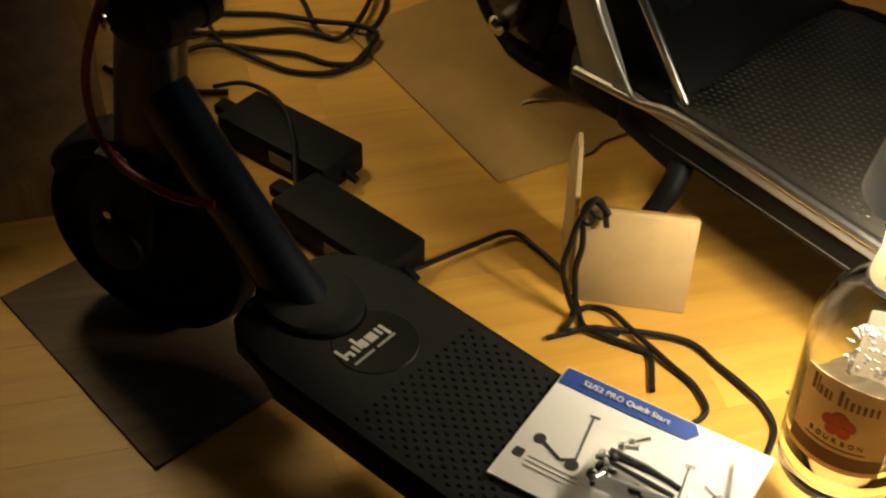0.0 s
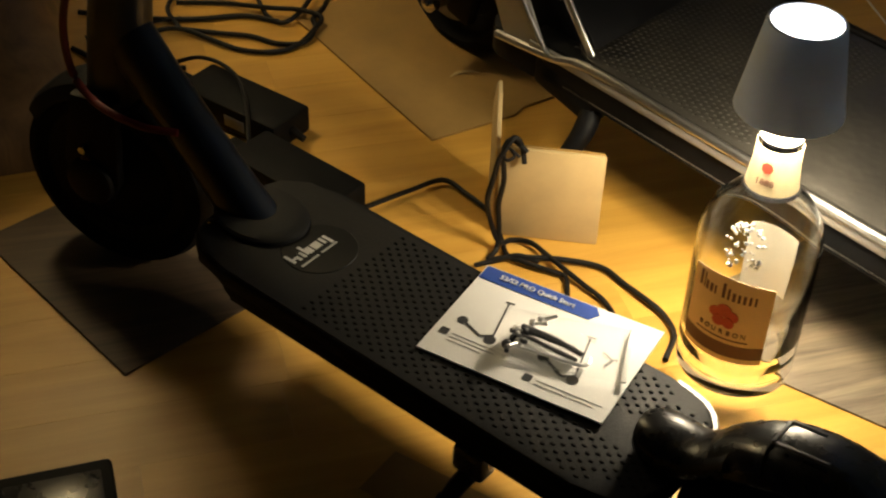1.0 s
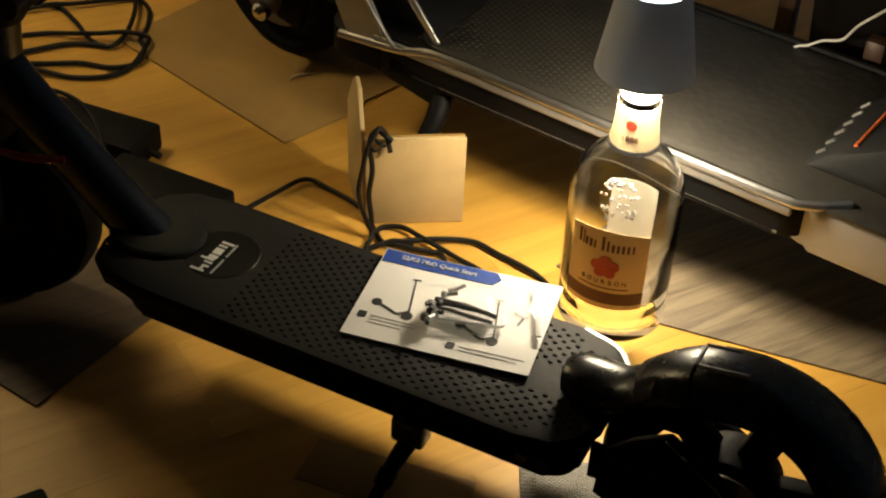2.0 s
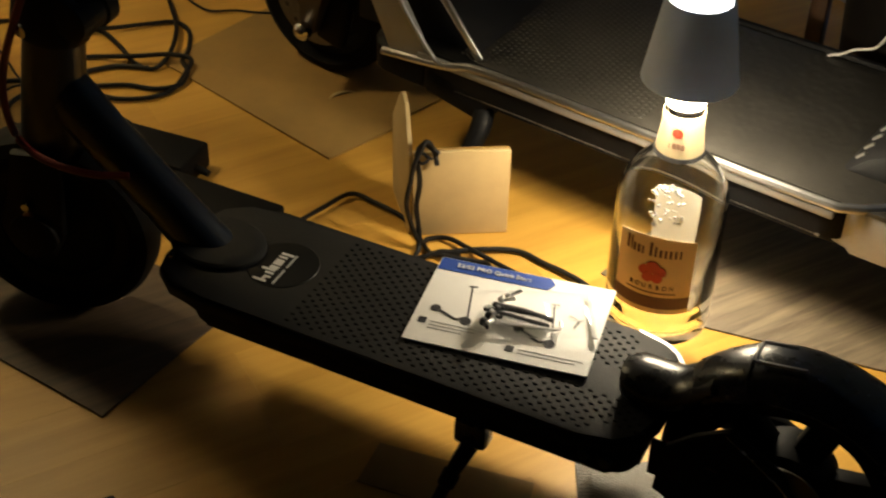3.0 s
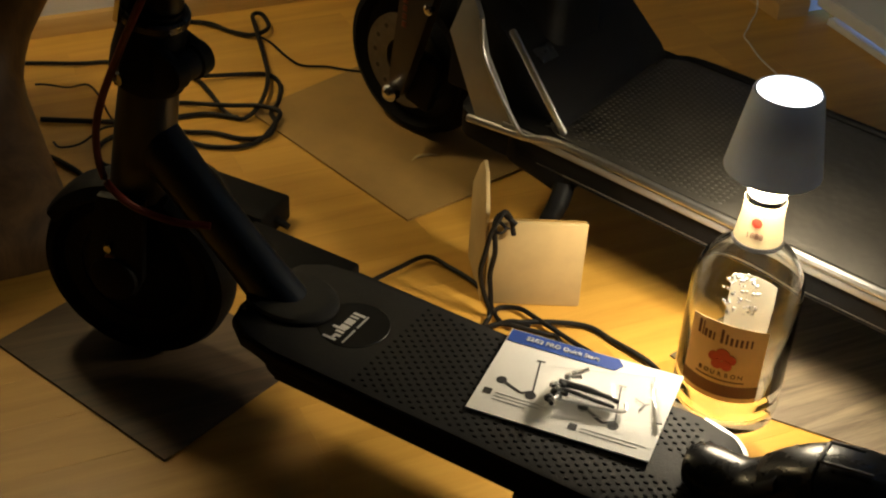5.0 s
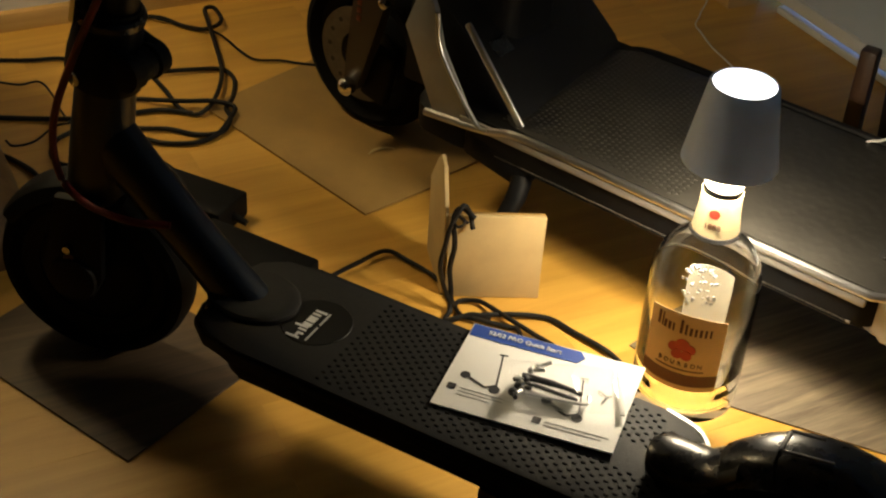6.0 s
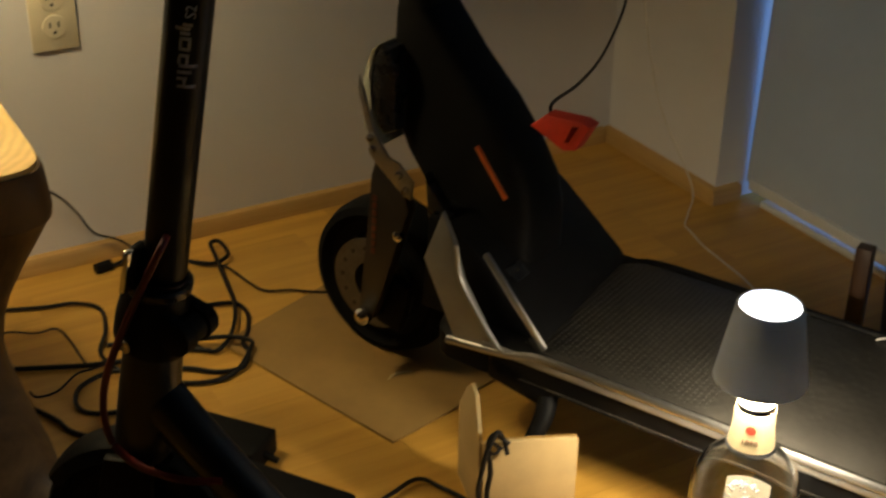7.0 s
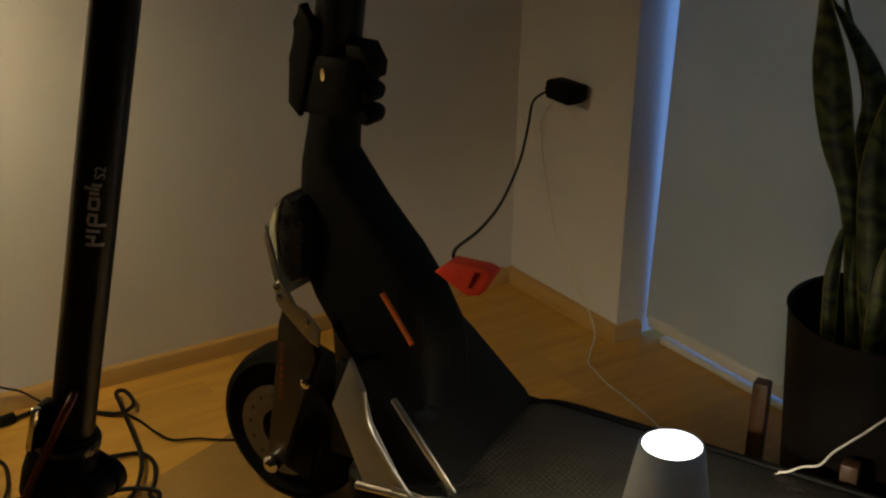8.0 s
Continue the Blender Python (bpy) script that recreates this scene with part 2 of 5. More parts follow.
def ribbed_mat():
    """Grey rubber with a hammered relief."""
    m = plain("hammered_rubber", (0.026, 0.024, 0.020), 0.38, grain=14.0, vary=0.3, fine=500, bump=0.2)
    nt = m.node_tree
    b = nt.nodes["Principled BSDF"]
    tc = add(nt, "TexCoord")
    vo = add(nt, "TexVoronoi", Scale=95.0)
    vo.feature = "SMOOTH_F1"
    nt.links.new(tc.outputs["Object"], vo.inputs["Vector"])
    bp = add(nt, "Bump", Strength=0.55, Distance=0.0016)
    nt.links.new(vo.outputs["Distance"], bp.inputs["Height"])
    nt.links.new(bp.outputs["Normal"], b.inputs["Normal"])
    return m


M_MATTWO = ribbed_mat()


def snake_leaf():
    m, nt, b = nodes_of("snake_plant_leaf")
    tc = add(nt, "TexCoord")
    wv = add(nt, "TexWave", Scale=9.0, Distortion=9.0, Detail=4.0)
    wv.inputs["Detail Scale"].default_value = 2.5
    wv.bands_direction = "Z"
    nt.links.new(tc.outputs["Object"], wv.inputs["Vector"])
    ramp = nt.nodes.new("ShaderNodeValToRGB")
    ramp.color_ramp.elements[0].color, ramp.color_ramp.elements[1].color = (0.010, 0.020, 0.006, 1), (0.085, 0.115, 0.032, 1)
    nt.links.new(wv.outputs["Fac"], ramp.inputs["Fac"])
    nt.links.new(ramp.outputs["Color"], b.inputs["Base Color"])
    b.inputs["Roughness"].default_value = 0.42
    return m


M_LEAF = snake_leaf()
M_LEAFEDGE = plain("yellow_leaf_edge", (0.17, 0.15, 0.03), 0.45, grain=50.0, vary=0.2)


# ---------------------------------------------------------------- mesh tools
def part(name, bm, material, parent=None, label="", flat=False, sharp=35.0):
    """Links a bmesh as one mesh object, under a thing or a part."""
    bmesh.ops.recalc_face_normals(bm, faces=bm.faces)
    for f in bm.faces:
        f.smooth = not flat
    for e in bm.edges:
        if len(e.link_faces) == 2 and e.calc_face_angle(0) > radians(sharp):
            e.smooth = False
    me = bpy.data.meshes.new(name)
    bm.to_mesh(me)
    bm.free()
    me.materials.append(material)
    ob = new(name, me)
    if parent:
        ob.parent = parent
    if label:
        ob["label"] = label
    return ob


def thing(name, m, label, category, group="", kind=""):
    ob = new(name)
    ob.matrix_world = m
    ob.empty_display_size = 0.05
    return tagged(ob, label, category, group, kind)


def box(sx, sy, sz, at=(0, 0, 0), rot=(0, 0, 0), bevel=0.0, seg=2, bm=None):
    new_bm = bmesh.new()
    bmesh.ops.create_cube(new_bm, size=1.0, matrix=Matrix.Diagonal((sx, sy, sz, 1)))
    if bevel:
        bmesh.ops.bevel(new_bm, geom=new_bm.edges[:], offset=bevel, segments=seg, affect="EDGES", profile=0.5)
    new_bm.transform(pose(*at, *rot))
    return join(bm, new_bm)


def join(bm, other):
    if bm is None:
        return other
    me = bpy.data.meshes.new("tmp")
    other.to_mesh(me)
    other.free()
    bm.from_mesh(me)
    bpy.data.meshes.remove(me)
    return bm


def ring_loft(rings, bm=None, cap=True, closed=False):
    """Skins rings of equally many points."""
    nb = bmesh.new()
    vs = [[nb.verts.new(p) for p in r] for r in rings]
    pairs = list(zip(vs, vs[1:])) + ([(vs[-1], vs[0])] if closed else [])
    n = len(rings[0])
    for a, b in pairs:
        for i in range(n):
            nb.faces.new((a[i], a[(i + 1) % n], b[(i + 1) % n], b[i]))
    if cap and not closed:
        nb.faces.new(vs[0][::-1])
        nb.faces.new(vs[-1])
    return join(bm, nb)


def circle(r, z, n=32, sx=1.0, sy=1.0):
    return [(r * sx * math.cos(2 * math.pi * i / n), r * sy * math.sin(2 * math.pi * i / n), z) for i in range(n)]


def lathe(profile, m=None, n=40, bm=None, cap=True, closed=False):
    """A turned body: rows of radius and height."""
    nb = ring_loft([circle(max(r, 1e-4), z, n) for r, z in profile], cap=cap, closed=closed)
    if m is not None:
        nb.transform(m)
    return join(bm, nb)


def along(p0, p1):
    """The pose whose z axis runs from p0 to p1."""
    v = Vector(p1) - Vector(p0)
    return Matrix.Translation(p0) @ v.to_track_quat("Z", "Y").to_matrix().to_4x4(), v.length


def rod(p0, p1, r0, r1=None, n=20, bm=None, bevel=0.0):
    m, h = along(p0, p1)
    r1 = r0 if r1 is None else r1
    prof = [(r0, 0), (r1, h)] if not bevel else [(r0 - bevel, 0), (r0, bevel), (r1, h - bevel), (r1 - bevel, h)]
    return lathe(prof, m, n, bm)


def smooth_line(pts, per=8):
    pts = [Vector(p) for p in pts]
    p = [pts[0] * 2 - pts[1]] + pts + [pts[-1] * 2 - pts[-2]]
    out = []
    for i in range(1, len(p) - 2):
        a, b, c, d = p[i - 1 : i + 3]
        for k in range(per):
            t = k / per
            out.append(0.5 * (2 * b + (c - a) * t + (2 * a - 5 * b + 4 * c - d) * t * t + (3 * b - a - 3 * c + d) * t**3))
    return out + [pts[-1]]


def tube(pts, r, n=8, per=8, bm=None, flatten=1.0):
    """A cable or bent pipe through points; r may be one radius or one for each point."""
    line = smooth_line(pts, per)
    rads = [r] * len(line) if not isinstance(r, (list, tuple)) else [float(v) for v in np.interp(np.linspace(0, len(r) - 1, len(line)), range(len(r)), r)]
    rings, up = [], Vector((0, 0, 1))
    for i, p in enumerate(line):
        d = (line[min(i + 1, len(line) - 1)] - line[max(i - 1, 0)]).normalized()
        side = d.cross(up)
        if side.length < 1e-3:
            side = d.cross(Vector((0, 1, 0)))
        side.normalize()
        up2 = side.cross(d).normalized()
        up = up2 if abs(d.z) > 0.9 else Vector((0, 0, 1))
        rings.append([p + rads[i] * (math.cos(2 * math.pi * k / n) * side + flatten * math.sin(2 * math.pi * k / n) * up2) for k in range(n)])
    return ring_loft(rings, bm)


def slab(outline, z0, z1, bevel=0.0, bm=None, seg=2):
    """A plate with the given outline, between two heights."""
    nb = bmesh.new()
    lo = [nb.verts.new((x, y, z0)) for x, y in outline]
    hi = [nb.verts.new((x, y, z1)) for x, y in outline]
    n = len(outline)
    for i in range(n):
        nb.faces.new((lo[i], lo[(i + 1) % n], hi[(i + 1) % n], hi[i]))
    bot, top = nb.faces.new(lo[::-1]), nb.faces.new(hi)
    if bevel:
        es = list(top.edges) + list(bot.edges)
        bmesh.ops.bevel(nb, geom=es, offset=bevel, segments=seg, affect="EDGES", profile=0.5)
    return join(bm, nb)


def side_plate(outline, y0, y1, bevel=0.0, bm=None):
    """A plate standing in the x-z plane, between y0 and y1."""
    nb = slab(outline, -y1, -y0, bevel)
    nb.transform(Matrix(((1, 0, 0, 0), (0, 0, -1, 0), (0, 1, 0, 0), (0, 0, 0, 1))))
    return join(bm, nb)


def rounded(x0, y0, x1, y1, r, n=6):
    """The outline of a rectangle with round corners."""
    out = []
    for cx, cy, a in ((x1 - r, y1 - r, 0), (x0 + r, y1 - r, 90), (x0 + r, y0 + r, 180), (x1 - r, y0 + r, 270)):
        out += [(cx + r * math.cos(radians(a + 90 * k / n)), cy + r * math.sin(radians(a + 90 * k / n))) for k in range(n + 1)]
    return out


def words(text, size, material, parent, m, name="lettering", label="", depth=0.0004):
    cu = bpy.data.curves.new("tmp_text", "FONT")
    cu.body, cu.size, cu.extrude = text, size, depth
    cu.align_x, cu.align_y = "CENTER", "CENTER"
    cu.resolution_u = 3
    ob = bpy.data.objects.new("tmp_text", cu)
    scene.collection.objects.link(ob)
    me = bpy.data.meshes.new_from_object(ob.evaluated_get(bpy.context.evaluated_depsgraph_get()))
    bpy.data.objects.remove(ob)
    bpy.data.curves.remove(cu)
    me.materials.clear()
    me.materials.append(material)
    me.transform(m)
    t = new(name, me)
    t.parent = parent
    if label:
        t["label"] = label
    return t


# ---------------------------------------------------------------- room
Y0, X0 = -4.2, -4.0

# floor under the planks, reaching under the walls
tagged(part("floor", box(4.6, 4.9, 0.08, (-1.9, -1.9, -0.052)), M_FLOOR), "light beech strip floor with warm lamplight on it", "floor", kind="structure")
tagged(part("wall_north", box(4.2, 0.14, 2.6, (-1.97, 0.07, 1.3)), M_WALL), "plain off-white painted wall with a beech baseboard", "wall", kind="structure")
tagged(part("wall_east", box(0.14, 0.302, 2.6, (0.07, -0.151, 1.3)), M_WALL), "short off-white painted wall beside the window", "wall", kind="structure")
tagged(part("wall_east_lintel", box(0.14, 3.9, 0.4, (0.07, -2.252, 2.4)), M_WALL), "off-white wall above the tall window", "wall", kind="structure")
# unseen walls and ceiling close the room; dark umber keeps bounced light low
tagged(part("wall_south", box(4.2, 0.14, 2.6, (-1.97, -4.27, 1.3)), M_UNSEEN), "plain unseen wall, dark umber to cut bounce light", "wall", kind="structure")
tagged(part("wall_west", box(0.14, 4.5, 2.6, (-4.07, -2.1, 1.3)), M_UNSEEN), "plain unseen wall, dark umber to cut bounce light", "wall", kind="structure")
tagged(part("ceiling", box(4.5, 4.8, 0.1, (-1.95, -2.1, 2.65)), M_UNSEEN), "plain unseen ceiling, dark umber to cut bounce light", "ceiling", kind="structure")


def baseboard(name, length, m):
    prof = [(0, 0), (0.012, 0), (0.012, 0.022), (0.009, 0.027), (0, 0.029)]
    bm = ring_loft([[(x, -y, z) for y, z in prof] for x in (0, length)])
    ob = part(name, bm, M_BASE)
    ob.matrix_world = m
    return tagged(ob, "low light beech baseboard along the wall", "baseboard", kind="structure")


baseboard("baseboard", 3.98, pose(-3.995, 0, 0.0))
baseboard("baseboard", 0.312, pose(0, 0.0, 0.0, 0, 0, -90))
baseboard("baseboard", 0.06, pose(-0.0125, -0.302, 0.0))

# tall window with a pale roller blind, dusk behind it
window = thing("window_1", pose(0.06, -0.302, 0), "tall window behind a pale blind, blue dusk round its edge", "window", kind="structure")
part("window_frame", box(0.03, 0.03, 2.2, (0.06, -0.0, 1.1), bevel=0.003), M_FRAME, window)
part("window_sill", box(0.05, 3.6, 0.012, (0.02, -1.85, 0.006), bevel=0.003), M_FRAME, window)
part("blind", ring_loft([[(x, y, z) for y, z in ((-0.005, 0.030), (-3.515, 0.030), (-3.515, 2.175), (-0.066, 2.175))] for x in (0.002, 0.006)]), M_BLIND, window, "pale grey roller blind let down")
part("blind_rail", box(0.014, 3.5, 0.022, (0.004, -1.765, 0.029), bevel=0.003), M_FRAME, window)
sky_card = part("backdrop", box(0.01, 5.0, 3.2, (0.45, -2.2, 1.3)), M_SKYGLOW)
tagged(sky_card, "deep blue dusk outside the window", "sky", kind="structure")

# ---------------------------------------------------------------- small things on the floor
def sheet(name, corners, thick, material, label, category, kind=""):
    cx, cy = sum(c[0] for c in corners) / len(corners), sum(c[1] for c in corners) / len(corners)
    ob = part(name, slab([(x - cx, y - cy) for x, y in corners], 0, thick, 0.0004), material)
    ob.location = (cx, cy, 0.0005)
    return tagged(ob, label, category, kind=kind)


sheet("floor_protector", [(-1.281, -0.703), (-1.161, -0.938), (-0.985, -0.845), (-1.105, -0.61)], 0.0025, M_RUG, "grey-brown board sheet under the front wheel of a scooter", "mat")
sheet("floor_protector", [(-0.62, -0.975), (-0.588, -1.085), (-0.30, -1.42), (-0.12, -1.28), (-0.40, -0.90)], 0.0025, M_RIB, "grey-brown ribbed board sheet beside the bottle", "mat")
sheet("cardboard_sheet", [(-0.786, -0.640), (-0.885, -0.325), (-0.665, -0.235), (-0.58, -0.575), (-0.66, -0.597), (-0.675, -0.612)], 0.003, M_CARDMAT, "flat cardboard sheet under the big scooter wheel", "cardboard")


torn = part("torn_flap", tube([(-0.020, 0.0, 0.003), (-0.008, 0.006, 0.004), (0.008, 0.005, 0.004), (0.018, 0.001, 0.003)], [0.0006, 0.0030, 0.0026, 0.0006], 8, 6, flatten=0.25), M_CARD, bpy.data.objects["cardboard_sheet"], "small torn flap in the cardboard")
torn.location = (0.0, -0.020, 0.001)


def bottle_lamp():
    b = thing("bottle", pose(BOT[0], BOT[1], 0.0005), "clear glass whiskey bottle, nearly empty, with a tan label", "bottle")
    outer = [(0.030, 0.004), (0.048, 0.0), (0.0535, 0.006), (0.0545, 0.02), (0.0545, 0.150), (0.053, 0.164), (0.047, 0.180), (0.036, 0.194), (0.0265, 0.204), (0.0215, 0.214), (0.0195, 0.232), (0.0185, 0.256)]
    inner = [(0.0155, 0.256), (0.0165, 0.232), (0.0185, 0.214), (0.0235, 0.203), (0.033, 0.192), (0.044, 0.177), (0.0500, 0.162), (0.0515, 0.150), (0.0515, 0.024), (0.046, 0.014), (0.025, 0.016), (0.001, 0.018)]
    part("glass", lathe(outer + inner, n=64), M_GLASS, b).visible_shadow = False
    yaw = math.degrees(math.atan2(-1.9 + 1.059, -1.344 + 0.609))

    front = yaw - 9.0

    def wrap(name, r, z0, z1, half, material, label="", arch=0.0, parent=None, turn=0.0, t=0.0004):
        rings, n = [], 24
        for rr, flip in ((r, 0), (r + t, 1)):
            for z in ((z0, z1) if not flip else (z1, z0)):
                row = []
                for k in range(n + 1):
                    a = radians(front + turn - half + 2 * half * k / n)
                    top = z + (arch * (1 - (2 * k / n - 1) ** 2) if z == z1 else 0)
                    row.append((rr * math.cos(a), rr * math.sin(a), top))
                rings.append(row)
        nb = bmesh.new()
        vs = [[nb.verts.new(p) for p in r_] for r_ in rings]
        for a, c in zip(vs, vs[1:] + vs[:1]):
            for i in range(n):
                nb.faces.new((a[i], a[i + 1], c[i + 1], c[i]))
        nb.faces.new([v[0] for v in vs])
        nb.faces.new([v[n] for v in vs][::-1])
        return part(name, nb, material, parent or b, label)

    def on(r, z, turn=0.0):
        """A place on the glass facing the front."""
        a = radians(front + turn)
        return Matrix.Translation((r * math.cos(a), r * math.sin(a), z)) @ pose(0, 0, 0, 90, 0, front + turn + 90)

    lab = wrap("front_label", 0.0548, 0.048, 0.134, 42, M_LABEL, "tan paper label with dark brown bands", arch=0.006)
    wrap("label_band", 0.0553, 0.054, 0.068, 42, M_BROWN, "dark brown label band", parent=lab)
    # the name is drawn as plain dark strokes
    strokes = [(-30, 0.016, 1.6), (-25.5, 0.016, 0.8), (-22, 0.009, 1.5), (-17, 0.009, 1.5), (-12.5, 0.009, 1.0), (-4, 0.016, 1.5), (1, 0.012, 1.2), (6, 0.009, 1.5), (11, 0.009, 1.3), (16, 0.009, 1.4), (21, 0.009, 1.2), (26, 0.009, 1.0)]
    for a, h, half in strokes:
        wrap("name_stroke", 0.0553, 0.117, 0.117 + h, half, M_BROWN, parent=lab, turn=a)
    for k, (u, v, rr) in enumerate(((0, 0.006, 0.0075), (-0.008, 0.002, 0.006), (0.008, 0.002, 0.006), (-0.004, -0.006, 0.006), (0.005, -0.006, 0.006))):
        part("flower_print", lathe([(rr, 0), (rr, 0.0004)], on(0.0556, 0.098) @ Matrix.Translation((u, v, -0.0004 * (abs(u) > 0.005))), 10), M_ROSE, lab)
    for k, ch in enumerate("BOURBON"):
        words(ch, 0.0068, M_BROWN, lab, on(0.0555, 0.080, (k - 3) * 7.0), "letter")
    wrap("small_print", 0.0553, 0.0725, 0.0738, 26, M_BROWN, parent=lab)
    back = wrap("back_label", 0.0498, 0.055, 0.128, 28, M_LABELBACK, "pale back label seen through the glass", turn=180)
    # raised glass crest on the shoulder, its sparkle painted as white half-metal lumps
    rnd = random.Random(4)
    crest = None
    zs, rs = [p[1] for p in outer[4:10]], [p[0] for p in outer[4:10]]
    for k in range(110):
        u, v = rnd.uniform(-1, 1), rnd.uniform(-1, 1)
        if u * u + v * v > 1 or (abs(u) > 0.55 and abs(v) < 0.25) or (abs(u) < 0.15 and v < -0.2):
            continue
        r = rnd.uniform(0.0011, 0.0026)
        z = 0.170 + 0.021 * v
        rr = float(np.interp(z, zs, rs)) + 0.0003
        s = lathe([(0.0002, -r * 0.5), (r * 0.8, -r * 0.3), (r, 0), (r * 0.7, r * 0.5), (0.0002, r * 0.7)], on(rr, z, 4 + math.degrees(u * 0.019 / rr)), 8)
        crest = join(crest, s)
    tagged(part("crest", crest, M_CRESTGLINT, b, "embossed glass crest, its sparkle painted white"), "embossed glass crest, its sparkle painted white", kind="stuff")
    nl = part("neck_label", lathe([(0.0232, 0.210), (0.0205, 0.232), (0.0197, 0.252), (0.0192, 0.252), (0.0200, 0.232), (0.0226, 0.210)], n=40, cap=False, closed=True), M_CREAM, b, "cream paper neck label")
    part("neck_band", lathe([(0.0238, 0.205), (0.0238, 0.2095), (0.0225, 0.2095), (0.0225, 0.205)], n=40, cap=False, closed=True), M_INK, nl)
    part("flower_print", lathe([(0.0055, 0), (0.0055, 0.0004)], on(0.0208, 0.236), 7), M_ROSE, nl)
    words("1888", 0.0085, M_BROWN, nl, on(0.0218, 0.222), "lettering")

    lp = thing("bottle_lamp", pose(BOT[0], BOT[1], 0.2565), "small cordless lamp with a grey metal shade on a bottle neck", "lamp")
    part("stopper", lathe([(0.0148, -0.02), (0.0150, -0.0002), (0.0186, 0.0), (0.0186, 0.0016)], n=32), M_BLACK, lp)
    part("diffuser", lathe([(0.0175, 0.0018), (0.0182, 0.004), (0.0185, 0.026), (0.016, 0.032)], n=32), M_GLOWRING, lp, "glowing white lower diffuser")
    part("spindle", rod((0, 0, 0.032), (0, 0, 0.099), 0.004, n=12), M_CHROME, lp)
    part("shade", lathe([(0.0447, 0.0285), (0.0452, 0.0285), (0.0318, 0.1070), (0.0310, 0.1085), (0.0286, 0.1085), (0.0286, 0.1020), (0.0440, 0.029)], n=56, cap=False, closed=True), M_SHADE, lp, "matt grey conical metal shade")
    part("top_diffuser", lathe([(0.0284, 0.1035), (0.0284, 0.1062), (0.001, 0.1068)], n=40), M_GLOWTOP, lp, "glowing white diffuser in the shade's top")
    part("shade_roof", lathe([(0.0284, 0.1015), (0.0284, 0.1030), (0.001, 0.1030), (0.001, 0.1015)], n=40), M_SHADEIN, lp)


bottle_lamp()


def cardboard_box():
    t = thing("cardboard_box", pose(-0.720, -0.838, 0.0005, 0, 0, -24), "small plain brown cardboard box with its flap up", "box")
    part("front_panel", box(0.106, 0.006, 0.110, (0.002, 0.0, 0.055), bevel=0.0015), M_CARD, t)
    flap = slab([(0.0, 0.0), (0.088, 0.0), (0.088, 0.104), (0.054, 0.148), (0.036, 0.163), (0.020, 0.158), (0.004, 0.120), (0.0, 0.110)], -0.00225, 0.00225, 0.0010)
    flap.transform(pose(-0.0535, 0.001, 0.0, 0, 0, 8) @ Matrix(((0, 0, 1, 0), (1, 0, 0, 0), (0, 1, 0, 0), (0, 0, 0, 1))))
    part("side_panel", flap, M_CARD, t)
    part("top_crease", box(0.100, 0.0030, 0.0016, (0.003, 0.0035, 0.1102), bevel=0.0006), M_CARDMAT, t, "darker creased upper edge")


cardboard_box()


